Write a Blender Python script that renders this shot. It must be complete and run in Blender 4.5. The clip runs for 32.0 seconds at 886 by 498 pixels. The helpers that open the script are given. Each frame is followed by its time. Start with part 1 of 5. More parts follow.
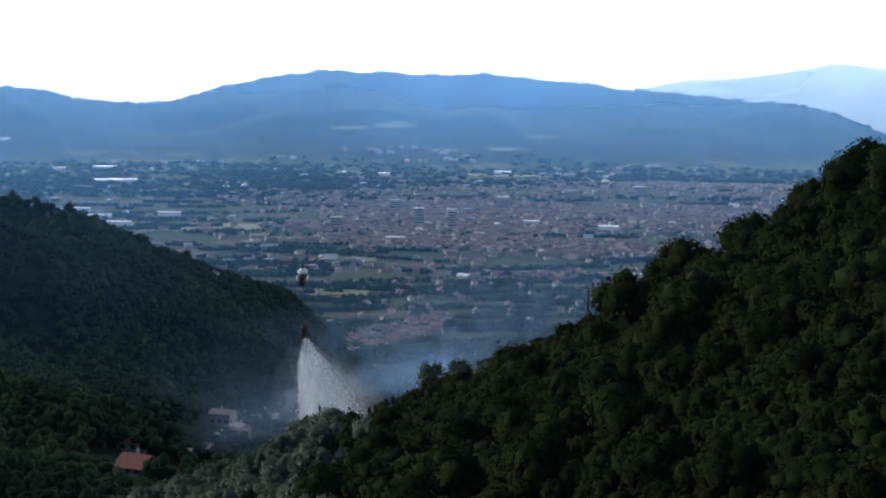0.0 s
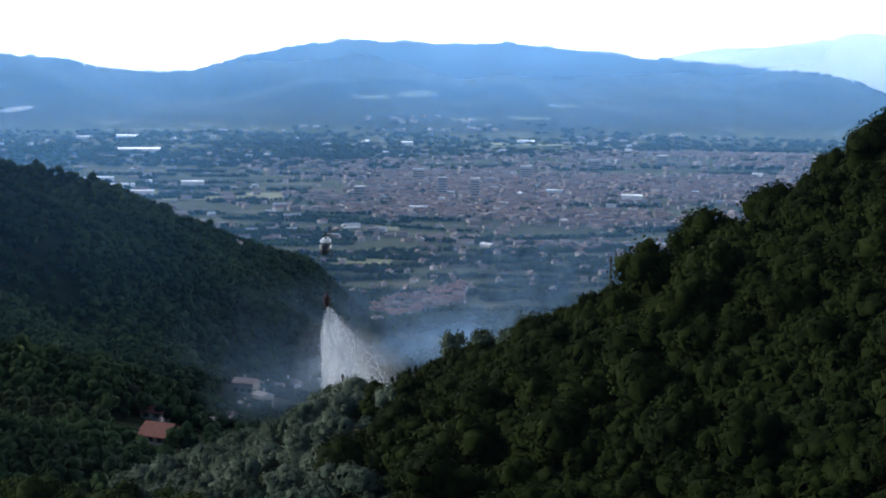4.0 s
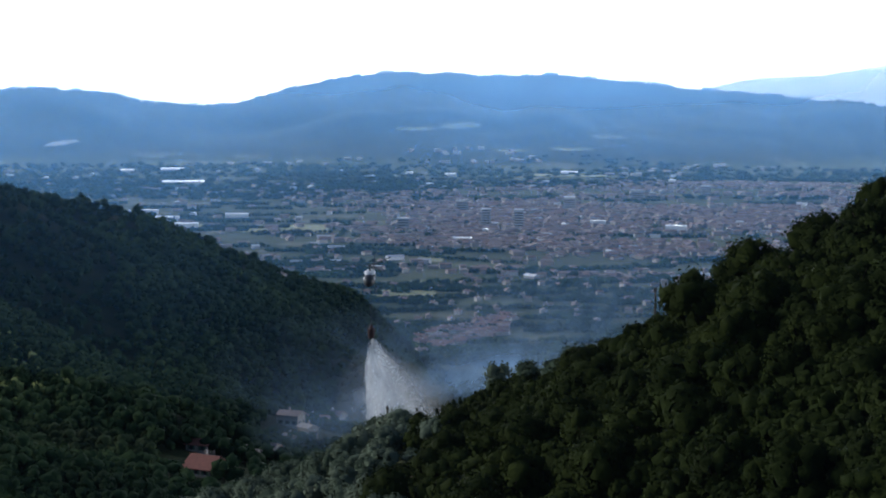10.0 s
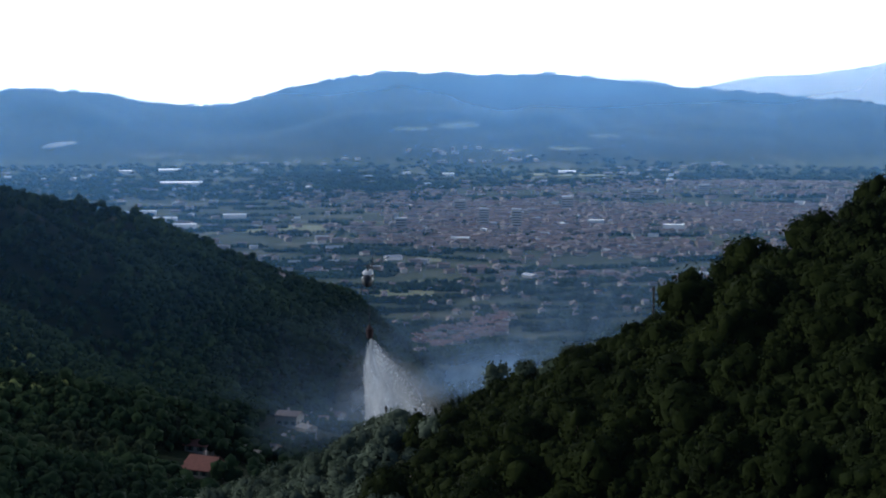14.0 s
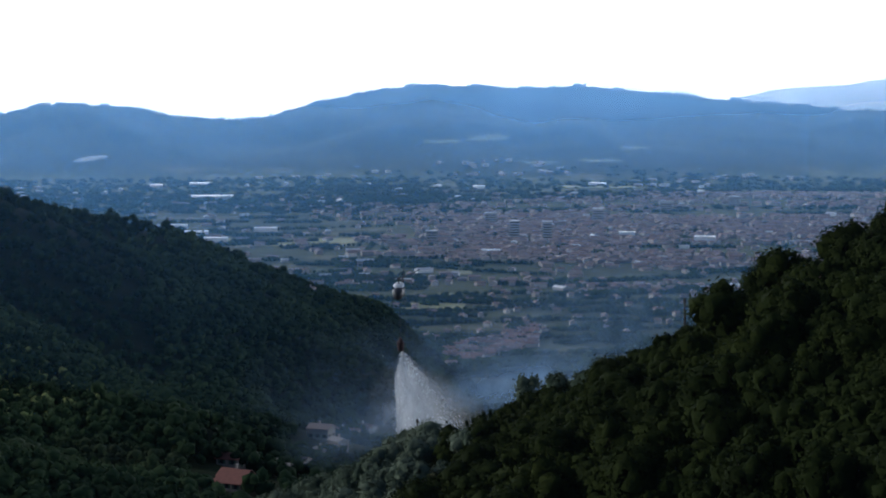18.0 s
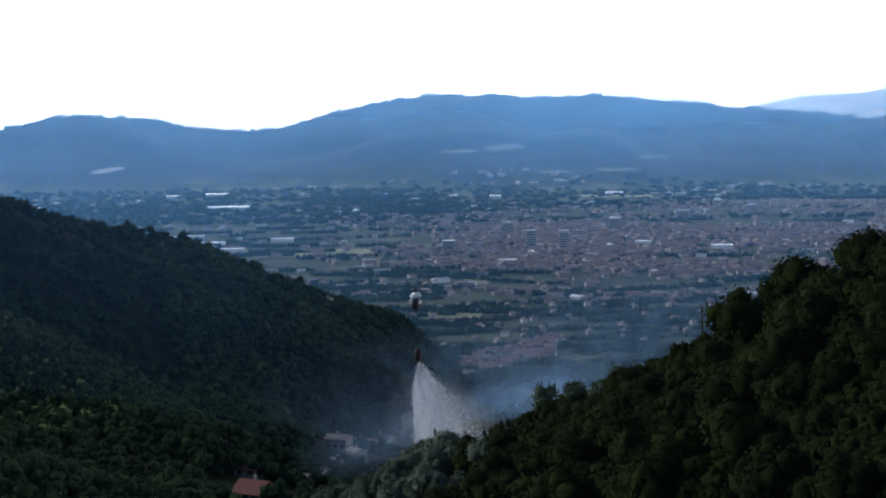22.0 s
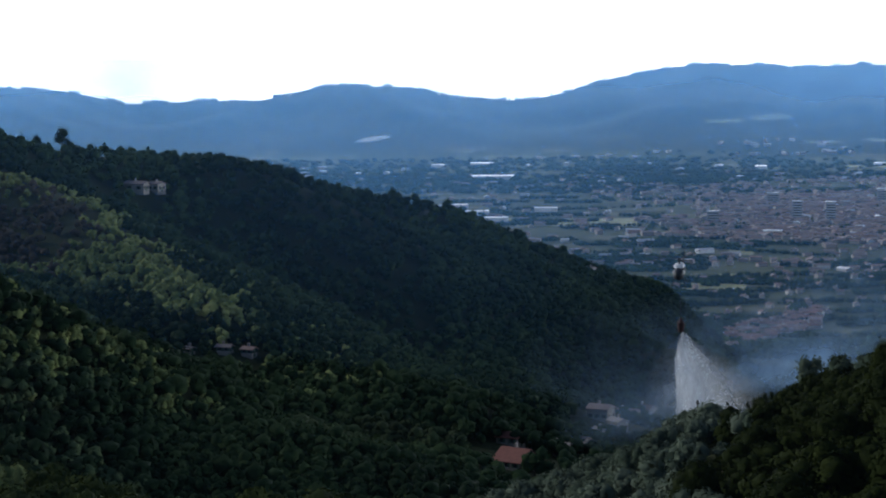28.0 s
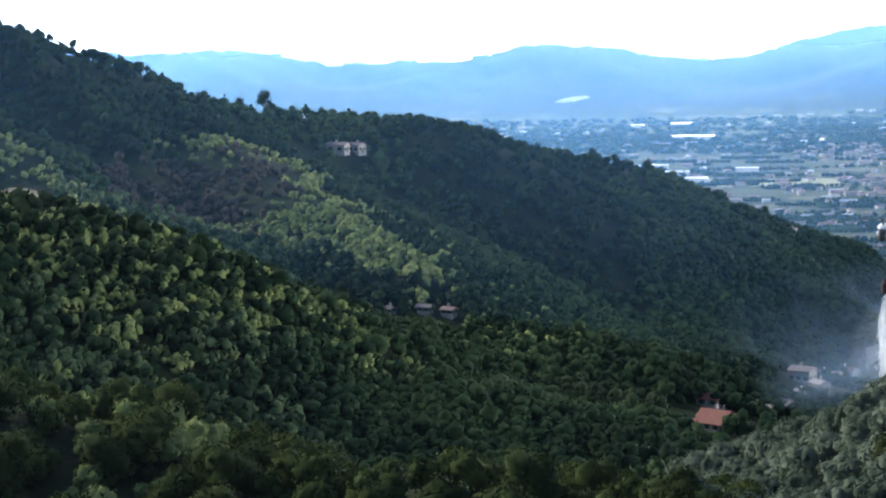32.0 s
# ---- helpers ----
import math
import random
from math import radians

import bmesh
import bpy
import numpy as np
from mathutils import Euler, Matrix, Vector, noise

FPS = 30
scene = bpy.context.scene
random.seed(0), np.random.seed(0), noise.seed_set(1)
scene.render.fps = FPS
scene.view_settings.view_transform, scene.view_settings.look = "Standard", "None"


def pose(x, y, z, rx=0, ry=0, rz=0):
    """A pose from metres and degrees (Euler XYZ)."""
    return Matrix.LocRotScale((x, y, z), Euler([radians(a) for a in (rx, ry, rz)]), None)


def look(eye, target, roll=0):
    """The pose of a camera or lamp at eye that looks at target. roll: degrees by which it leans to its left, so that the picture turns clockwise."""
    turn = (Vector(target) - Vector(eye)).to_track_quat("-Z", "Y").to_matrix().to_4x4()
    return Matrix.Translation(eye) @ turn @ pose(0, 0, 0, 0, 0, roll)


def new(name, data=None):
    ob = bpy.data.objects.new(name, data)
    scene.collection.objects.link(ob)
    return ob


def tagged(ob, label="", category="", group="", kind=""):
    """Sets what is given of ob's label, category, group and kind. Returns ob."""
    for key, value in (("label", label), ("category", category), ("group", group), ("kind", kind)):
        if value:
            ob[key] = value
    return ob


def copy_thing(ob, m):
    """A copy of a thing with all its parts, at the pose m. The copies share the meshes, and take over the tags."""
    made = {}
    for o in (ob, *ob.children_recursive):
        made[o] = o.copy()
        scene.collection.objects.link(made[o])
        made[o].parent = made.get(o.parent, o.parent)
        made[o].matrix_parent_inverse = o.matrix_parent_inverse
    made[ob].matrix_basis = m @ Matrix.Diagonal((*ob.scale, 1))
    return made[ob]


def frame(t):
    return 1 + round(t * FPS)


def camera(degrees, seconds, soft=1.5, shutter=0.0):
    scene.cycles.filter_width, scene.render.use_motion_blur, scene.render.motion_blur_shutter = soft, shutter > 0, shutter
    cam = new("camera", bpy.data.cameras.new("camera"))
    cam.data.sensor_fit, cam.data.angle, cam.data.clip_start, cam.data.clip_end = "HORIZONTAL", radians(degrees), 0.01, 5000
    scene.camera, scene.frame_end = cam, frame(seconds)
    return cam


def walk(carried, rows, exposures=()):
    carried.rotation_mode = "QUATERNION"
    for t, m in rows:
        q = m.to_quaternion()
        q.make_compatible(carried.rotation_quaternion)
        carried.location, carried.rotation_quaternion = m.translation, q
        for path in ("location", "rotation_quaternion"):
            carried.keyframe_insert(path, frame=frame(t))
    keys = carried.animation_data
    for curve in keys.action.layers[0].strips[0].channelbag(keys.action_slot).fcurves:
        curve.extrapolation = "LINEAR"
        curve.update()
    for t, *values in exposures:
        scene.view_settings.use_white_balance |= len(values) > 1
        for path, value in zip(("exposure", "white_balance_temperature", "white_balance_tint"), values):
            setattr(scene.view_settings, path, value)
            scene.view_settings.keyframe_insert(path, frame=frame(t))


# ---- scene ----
cam = camera(22.18, 32.0, soft=1.9, shutter=0.5)

# seconds, turn to the left, tilt up, lean (degrees): the camera turns on the spot
ROWS = [
    (0.0, -0.000, -5.440, 0.788),
    (0.5, 0.171, -5.481, 0.792),
    (1.0, 0.446, -5.301, 0.647),
    (1.5, 0.679, -5.260, 0.674),
    (2.0, 0.609, -5.569, 0.857),
    (2.5, 0.525, -6.071, 0.847),
    (3.0, 0.654, -5.843, 0.834),
    (3.5, 0.598, -6.037, 0.803),
    (5.5, 0.625, -6.368, 0.679),
    (6.0, 0.821, -6.262, 0.494),
    (6.5, 0.761, -6.006, 0.475),
    (7.0, 0.814, -6.024, 0.482),
    (7.5, 0.731, -6.232, 0.782),
    (8.0, 1.362, -5.832, 0.339),
    (8.5, 1.356, -5.610, 0.351),
    (9.0, 1.442, -5.578, 0.673),
    (9.5, 1.753, -5.571, 0.347),
    (10.0, 1.700, -5.443, 0.397),
    (10.5, 1.445, -5.397, 0.242),
    (11.0, 1.542, -5.246, 0.174),
    (11.5, 1.569, -5.213, 0.302),
    (12.0, 1.358, -5.165, 0.298),
    (12.5, 1.170, -5.052, 0.326),
    (13.0, 1.396, -5.284, 0.232),
    (13.5, 1.255, -5.350, 0.407),
    (14.0, 1.651, -5.446, 0.159),
    (14.5, 1.817, -5.540, 0.323),
    (16.5, 2.041, -5.301, 0.173),
    (17.0, 2.070, -5.152, 0.073),
    (17.5, 2.408, -5.063, -0.098),
    (18.0, 2.433, -5.128, -0.117),
    (18.5, 2.239, -5.350, -0.305),
    (19.0, 2.210, -5.303, -0.124),
    (19.5, 2.575, -5.419, -0.370),
    (20.0, 2.480, -5.425, -0.445),
    (20.5, 2.716, -5.341, -0.447),
    (21.0, 2.883, -5.255, -0.641),
    (21.5, 2.830, -5.134, -0.458),
    (22.0, 2.856, -4.875, -0.473),
    (22.5, 3.140, -4.506, -0.664),
    (23.0, 3.082, -4.353, -0.555),
    (23.5, 3.420, -4.150, -0.469),
    (24.0, 3.255, -4.114, -0.307),
    (24.5, 3.723, -5.317, -0.050),
    (26.5, 7.208, -4.638, -0.595),
    (27.0, 8.134, -5.085, -0.305),
    (27.5, 8.926, -5.628, -0.071),
    (28.0, 9.559, -5.591, -0.596),
    (28.5, 10.491, -5.835, -0.460),
    (29.0, 12.090, -6.084, -0.773),
    (29.5, 13.236, -6.121, -0.753),
    (30.0, 14.617, -6.618, -0.993),
    (30.5, 15.207, -6.923, -0.852),
    (31.0, 15.342, -7.300, -0.650),
    (31.5, 15.067, -7.159, -0.989),
    (32.0, 14.653, -6.514, -1.109),
]

EXPOSURES = [(t, stops, 5800 if t < 10 else 5680 if t < 30 else 5850 if t < 31 else 6150, 10) for t, stops in ((0, -0.35), (3.5, -0.1), (6, 0.1), (9, -0.15), (13, -0.58), (19, -0.6), (23, -0.75), (24, -0.95), (24.5, -0.95), (26.5, -0.9), (27, -0.85), (28, -0.65), (29, -0.6), (30, -0.15), (31, 0.65), (32, 1.0))]
walk(cam, [(t, pose(0, 0, 0, 90 + tilt, 0, yaw) @ pose(0, 0, 0, 0, 0, lean)) for t, yaw, tilt, lean in ROWS], EXPOSURES)

# ---- world, sun ----
SUN_AZ, SUN_EL = -72.0, 27.0
world = bpy.data.worlds.new("sky")
scene.world = world
world.use_nodes = True
wn = world.node_tree.nodes
sky = wn.new("ShaderNodeTexSky")
sky.sky_type = 'NISHITA'
sky.sun_disc = False
sky.sun_elevation = radians(SUN_EL)
sky.sun_rotation = radians(SUN_AZ)
sky.air_density, sky.dust_density, sky.ozone_density = 1.0, 1.0, 1.5
world.node_tree.links.new(sky.outputs[0], wn["Background"].inputs[0])
wn["Background"].inputs[1].default_value = 0.11

sun_data = bpy.data.lights.new("sun", 'SUN')
sun_data.energy, sun_data.angle, sun_data.color = 2.4, radians(20.0), (1.0, 0.92, 0.78)
sun = new("sun", sun_data)
_a, _e = radians(SUN_AZ), radians(SUN_EL)
sun.matrix_world = look((2000 * math.sin(_a) * math.cos(_e), 2000 * math.cos(_a) * math.cos(_e), 2000 * math.sin(_e)), (0, 0, 0))

# ---- materials ----


def material(name):
    m = bpy.data.materials.new(name)
    m.use_nodes = True
    nt = m.node_tree
    return m, nt, nt.nodes["Principled BSDF"]


def ramp(nt, fac, stops):
    r = nt.nodes.new("ShaderNodeValToRGB")
    while len(r.color_ramp.elements) < len(stops):
        r.color_ramp.elements.new(0.5)
    for e, (p, c) in zip(r.color_ramp.elements, stops):
        e.position, e.color = p, (*c, 1)
    nt.links.new(fac, r.inputs[0])
    return r.outputs[0]


def noise_of(nt, scale, detail=4.0, rough=0.55, stretch=None, world_space=True):
    tc = nt.nodes.new("ShaderNodeTexCoord")
    out = tc.outputs["Object"]
    if world_space:
        g = nt.nodes.new("ShaderNodeNewGeometry")
        out = g.outputs["Position"]
    if stretch:
        mp = nt.nodes.new("ShaderNodeMapping")
        mp.inputs["Scale"].default_value = stretch
        nt.links.new(out, mp.inputs[0])
        out = mp.outputs[0]
    n = nt.nodes.new("ShaderNodeTexNoise")
    n.inputs["Scale"].default_value, n.inputs["Detail"].default_value, n.inputs["Roughness"].default_value = scale, detail, rough
    nt.links.new(out, n.inputs["Vector"])
    return n.outputs["Fac"]


def maths(nt, op, a, b=None, clamp=False):
    n = nt.nodes.new("ShaderNodeMath")
    n.operation, n.use_clamp = op, clamp
    for socket, v in ((n.inputs[0], a), (n.inputs[1], b)):
        if v is None:
            continue
        if isinstance(v, (int, float)):
            socket.default_value = v
        else:
            nt.links.new(v, socket)
    return n.outputs[0]


def mixed(nt, fac, a, b, mode='MIX'):
    m = nt.nodes.new("ShaderNodeMix")
    m.data_type, m.blend_type = 'RGBA', mode
    for socket, v in ((m.inputs[0], fac), (m.inputs[6], a), (m.inputs[7], b)):
        if isinstance(v, (int, float)):
            socket.default_value = v
        elif isinstance(v, tuple):
            socket.default_value = (*v, 1)
        else:
            nt.links.new(v, socket)
    return m.outputs[2]


def foliage(name, dark, mid, light, dry=None, patch=0.02, through_light=0.18, dry_share=0.62, grain=0.9, patch_share=0.45):
    """Leaves: tone per tree and per bough, slow patches over the hillside, leafy grain, some light shining through."""
    m, nt, b = material(name)
    g = nt.nodes.new("ShaderNodeNewGeometry")
    oi = nt.nodes.new("ShaderNodeObjectInfo")
    per_tree = nt.nodes.new("ShaderNodeAttribute")
    per_tree.attribute_name = "tint"
    own = maths(nt, 'FRACT', maths(nt, 'ADD', per_tree.outputs["Fac"], oi.outputs["Random"]))
    col = ramp(nt, own, [(0.0, dark), (0.5, mid), (1.0, light)])
    col = mixed(nt, 0.22, col, ramp(nt, g.outputs["Random Per Island"], [(0.0, dark), (0.5, mid), (1.0, light)]))
    leafy = noise_of(nt, grain, 4.0, 0.65)
    col = mixed(nt, 0.3, col, ramp(nt, leafy, [(0.32, dark), (0.5, mid), (0.7, light)]))
    patches = noise_of(nt, patch, 4.0, 0.6)
    col = mixed(nt, patch_share, col, ramp(nt, patches, [(0.34, dark), (0.5, mid), (0.66, light)]))
    if dry:
        far = noise_of(nt, patch * 0.55, 3.0, 0.6)
        col = mixed(nt, ramp(nt, far, [(dry_share, (0, 0, 0)), (dry_share + 0.1, (0.75, 0.75, 0.75))]), col, dry)
    nt.links.new(col, b.inputs["Base Color"])
    b.inputs["Roughness"].default_value = 0.9
    b.inputs["Specular IOR Level"].default_value = 0.06
    bp = nt.nodes.new("ShaderNodeBump")
    bp.inputs["Strength"].default_value, bp.inputs["Distance"].default_value = 0.55, 0.5 / grain
    nt.links.new(leafy, bp.inputs["Height"])
    nt.links.new(bp.outputs[0], b.inputs["Normal"])
    t = nt.nodes.new("ShaderNodeBsdfTranslucent")
    nt.links.new(col, t.inputs[0])
    mx = nt.nodes.new("ShaderNodeMixShader")
    mx.inputs[0].default_value = through_light
    nt.links.new(b.outputs[0], mx.inputs[1])
    nt.links.new(t.outputs[0], mx.inputs[2])
    nt.links.new(mx.outputs[0], nt.nodes["Material Output"].inputs[0])
    return m


def plain(name, colour, rough=0.7, metal=0.0, vary=0.25, scale=0.6, bump=0.0):
    """One paint or stone with stains at two scales."""
    m, nt, b = material(name)
    n1, n2 = noise_of(nt, scale, 5.0), noise_of(nt, scale * 9, 3.0)
    dark = tuple(c * (1 - vary) for c in colour)
    pale = tuple(min(1.0, c * (1 + vary * 0.6)) for c in colour)
    col = mixed(nt, 0.35, ramp(nt, n1, [(0.3, dark), (0.7, pale)]), ramp(nt, n2, [(0.3, dark), (0.7, pale)]))
    oi = nt.nodes.new("ShaderNodeObjectInfo")
    col = mixed(nt, 0.3, col, ramp(nt, oi.outputs["Random"], [(0.0, dark), (1.0, pale)]))
    nt.links.new(col, b.inputs["Base Color"])
    b.inputs["Roughness"].default_value, b.inputs["Metallic"].default_value = rough, metal
    if bump:
        bp = nt.nodes.new("ShaderNodeBump")
        bp.inputs["Strength"].default_value, bp.inputs["Distance"].default_value = bump, 0.05
        nt.links.new(n2, bp.inputs["Height"])
        nt.links.new(bp.outputs[0], b.inputs["Normal"])
    return m


def many(name, tones, rough=0.8, scale=0.8):
    """For joined repeats: one tone per piece, with stains."""
    m, nt, b = material(name)
    g = nt.nodes.new("ShaderNodeNewGeometry")
    oi = nt.nodes.new("ShaderNodeObjectInfo")
    stops = [(i / (len(tones) - 1), c) for i, c in enumerate(tones)]
    add = nt.nodes.new("ShaderNodeMath")
    add.operation = 'ADD'
    nt.links.new(g.outputs["Random Per Island"], add.inputs[0])
    nt.links.new(oi.outputs["Random"], add.inputs[1])
    fr = nt.nodes.new("ShaderNodeMath")
    fr.operation = 'FRACT'
    nt.links.new(add.outputs[0], fr.inputs[0])
    col = ramp(nt, fr.outputs[0], stops)
    n = noise_of(nt, scale, 4.0)
    col = mixed(nt, 0.5, col, mixed(nt, 1.0, col, ramp(nt, n, [(0.25, (0.45, 0.45, 0.45)), (0.75, (1.0, 1.0, 1.0))]), 'MULTIPLY'))
    nt.links.new(col, b.inputs["Base Color"])
    b.inputs["Roughness"].default_value = rough
    return m


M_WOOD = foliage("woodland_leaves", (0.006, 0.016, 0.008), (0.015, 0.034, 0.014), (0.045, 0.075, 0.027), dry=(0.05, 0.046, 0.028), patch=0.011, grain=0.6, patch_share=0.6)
# paler copy of the wood tones: weaker sunlight on the shoulder put into the colour
M_HALF_LIT = foliage("painted_half_lit_leaves", (0.035, 0.064, 0.03), (0.075, 0.11, 0.05), (0.135, 0.17, 0.072), patch=0.03, grain=0.8)
# dark evergreen tones, deepened: the shade over the near spur is put into them
M_SPUR_SHADE = foliage("shaded_spur_leaves", (0.009, 0.0145, 0.0028), (0.0155, 0.0245, 0.004), (0.029, 0.0395, 0.0062), patch=0.05, grain=1.6)
M_BANK = foliage("bank_leaves", (0.014, 0.026, 0.006), (0.028, 0.046, 0.010), (0.06, 0.08, 0.018), patch=0.05, grain=1.8)
# young yellow-green leaves, lifted further: sunlight on spurs and bank put into the tones
M_SUNLIT = foliage("painted_sunlit_leaves", (0.10, 0.14, 0.046), (0.19, 0.23, 0.076), (0.31, 0.33, 0.12), patch=0.03, grain=0.9)
M_DRY = foliage("dry_scrub_leaves", (0.04, 0.036, 0.026), (0.065, 0.055, 0.044), (0.1, 0.085, 0.066), patch=0.05)
M_OLIVE = foliage("olive_leaves", (0.022, 0.036, 0.02), (0.065, 0.09, 0.058), (0.19, 0.225, 0.165), patch=0.12, grain=2.0)
M_CYPRESS = foliage("cypress_leaves", (0.010, 0.018, 0.009), (0.016, 0.027, 0.012), (0.028, 0.04, 0.015), patch=0.05, grain=2.5)
M_BARK = plain("bark", (0.09, 0.065, 0.045), 0.95, vary=0.5, scale=2.0)
M_TILE = many("terracotta_tiles", [(0.15, 0.085, 0.07), (0.20, 0.12, 0.10), (0.25, 0.17, 0.145), (0.17, 0.12, 0.105), (0.28, 0.22, 0.2), (0.12, 0.09, 0.08)])
M_RENDER = many("house_render", [(0.30, 0.26, 0.22), (0.42, 0.39, 0.35), (0.28, 0.22, 0.18), (0.5, 0.48, 0.45), (0.33, 0.27, 0.24), (0.22, 0.19, 0.17)])
M_WHITE = many("white_sheds", [(0.78, 0.78, 0.77), (0.72, 0.73, 0.74), (0.8, 0.79, 0.76)])
M_SHED = many("grey_roofs", [(0.32, 0.32, 0.33), (0.5, 0.5, 0.51), (0.24, 0.24, 0.24), (0.8, 0.8, 0.8)], rough=0.5)
M_METAL = plain("metal_roofing", (0.72, 0.74, 0.76), 0.5, metal=0.8, vary=0.15)
M_OLD_TILE = many("weathered_tiles", [(0.24, 0.2, 0.18), (0.3, 0.26, 0.235), (0.36, 0.33, 0.31), (0.22, 0.17, 0.15)])
M_TILE_RED = many("red_tiles", [(0.19, 0.065, 0.045), (0.24, 0.085, 0.06)])
M_TILE_VILLAGE = many("village_tiles", [(0.2, 0.1, 0.083), (0.26, 0.14, 0.115), (0.15, 0.09, 0.08), (0.3, 0.22, 0.2)])
M_STONE = plain("grey_stone_wall", (0.24, 0.22, 0.2), 0.9, vary=0.35, scale=0.7)
M_GLASS = plain("dark_glass", (0.03, 0.035, 0.04), 0.15, vary=0.2)
M_SHUTTER = plain("green_shutters", (0.05, 0.09, 0.06), 0.7)
M_POLE = plain("weathered_pole", (0.06, 0.05, 0.04), 0.9)


def ground_material():
    m, nt, b = material("ground")
    g = nt.nodes.new("ShaderNodeNewGeometry")
    sep = nt.nodes.new("ShaderNodeSeparateXYZ")
    nt.links.new(g.outputs["Position"], sep.inputs[0])
    # field mosaic of the plain: strips of crops, stubble and meadow
    mp = nt.nodes.new("ShaderNodeMapping")
    mp.inputs["Scale"].default_value = (0.015, 0.02, 0.0)
    mp.inputs["Rotation"].default_value = (0, 0, 0.25)
    nt.links.new(g.outputs["Position"], mp.inputs[0])
    v = nt.nodes.new("ShaderNodeTexVoronoi")
    v.feature, v.distance = 'F1', 'CHEBYCHEV'
    v.inputs["Scale"].default_value = 1.0
    nt.links.new(mp.outputs[0], v.inputs["Vector"])
    sc = nt.nodes.new("ShaderNodeSeparateColor")
    nt.links.new(v.outputs["Color"], sc.inputs[0])
    fields = ramp(nt, sc.outputs[0], [(0.0, (0.016, 0.030, 0.013)), (0.5, (0.024, 0.04, 0.016)), (0.7, (0.045, 0.062, 0.022)),
                                      (0.86, (0.065, 0.08, 0.033)), (0.96, (0.13, 0.12, 0.07))])
    fine = noise_of(nt, 0.05, 5.0)
    fields = mixed(nt, 0.45, fields, ramp(nt, fine, [(0.3, (0.018, 0.03, 0.012)), (0.7, (0.08, 0.085, 0.035))]))
    # woodland floor of the hills
    floor = ramp(nt, noise_of(nt, 0.03, 6.0, 0.65), [(0.3, (0.014, 0.022, 0.009)), (0.55, (0.026, 0.034, 0.013)), (0.78, (0.06, 0.058, 0.026))])
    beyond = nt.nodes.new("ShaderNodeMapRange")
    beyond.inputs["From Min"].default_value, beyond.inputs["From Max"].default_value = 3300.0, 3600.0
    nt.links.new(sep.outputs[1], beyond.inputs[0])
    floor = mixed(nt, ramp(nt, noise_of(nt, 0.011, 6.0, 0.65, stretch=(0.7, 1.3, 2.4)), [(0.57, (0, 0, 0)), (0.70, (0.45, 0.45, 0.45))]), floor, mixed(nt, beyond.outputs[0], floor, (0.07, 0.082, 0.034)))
    hill = nt.nodes.new("ShaderNodeMapRange")
    hill.inputs["From Min"].default_value, hill.inputs["From Max"].default_value = FLOOR + 6.0, FLOOR + 18.0
    nt.links.new(sep.outputs[2], hill.inputs[0])
    col = mixed(nt, hill.outputs[0], fields, floor)
    nt.links.new(col, b.inputs["Base Color"])
    b.inputs["Roughness"].default_value = 0.95
    b.inputs["Specular IOR Level"].default_value = 0.1
    bp = nt.nodes.new("ShaderNodeBump")
    bp.inputs["Strength"].default_value, bp.inputs["Distance"].default_value = 0.6, 1.0
    nt.links.new(noise_of(nt, 0.4, 5.0), bp.inputs["Height"])
    nt.links.new(bp.outputs[0], b.inputs["Normal"])
    return m


# ---- the lie of the land: ridges as (bearing to the right, rise, distance from the eye) in degrees and metres ----
FLOOR = -240.0


def at(az, el, d):
    """A place from its bearing, its rise as seen from the eye, and its distance over the ground."""
    return (d * math.sin(radians(az)), d * math.cos(radians(az)), d * math.tan(radians(el)))


# (crest points, height of what grows on it, fall towards the eye, fall beyond, width of the rounded top)
MAIN_RANGE = [(13.14, -2.62, 4700), (11.04, -2.34, 4700), (9.25, -1.73, 4700), (6.44, -1.49, 4700), (3.60, -1.27, 4700), (1.17, -1.03, 4700), (-0.69, -1.10, 4700), (-1.72, -1.02, 4700), (-3.19, -0.99, 4700), (-5.10, -1.29, 4700), (-6.37, -1.64, 4700), (-7.33, -1.85, 4700), (-8.34, -1.84, 4700), (-9.32, -1.77, 4700), (-10.29, -1.50, 4700), (-12.29, -1.43, 4700), (-13.00, -1.58, 4700), (-14.33, -1.82, 4700), (-15.76, -1.76, 4700), (-17.47, -1.84, 4700), (-18.61, -1.57, 4700), (-20.02, -1.43, 4700), (-22.42, -1.48, 4700), (-28.31, -0.78, 4700), (-37.31, -0.96, 4600)]
PALE_RANGE = [(15.49, -1.02, 4930), (12.80, -0.86, 4930), (10.99, -0.71, 4930), (9.77, -0.59, 4930), (8.67, -0.81, 4930), (7.55, -0.99, 4930), (5.86, -1.08, 4930), (4.88, -1.35, 4930), (3.04, -2.16, 4930)]
LEFT_HILL = [(-34.63, 2.55, 1000), (-29.55, 1.16, 1000), (-25.58, -0.59, 1000), (-23.87, -1.25, 1000), (-22.84, -1.52, 1010), (-20.90, -2.44, 1030), (-19.07, -2.89, 1060), (-16.93, -3.08, 1100), (-14.51, -3.35, 1150), (-12.22, -4.02, 1200), (-10.09, -4.51, 1260), (-8.91, -4.89, 1300), (-7.64, -5.40, 1340), (-6.36, -5.91, 1390), (-5.22, -6.13, 1430), (-4.36, -6.40, 1460), (-3.78, -6.82, 1480), (-3.35, -7.61, 1490)]
LIT_SPUR = [(-21.06, -2.94, 960), (-20.10, -3.71, 900), (-18.98, -4.57, 840), (-17.85, -5.31, 800), (-16.58, -6.09, 770), (-15.30, -6.83, 740), (-14.16, -7.68, 720), (-13.02, -8.48, 700)]
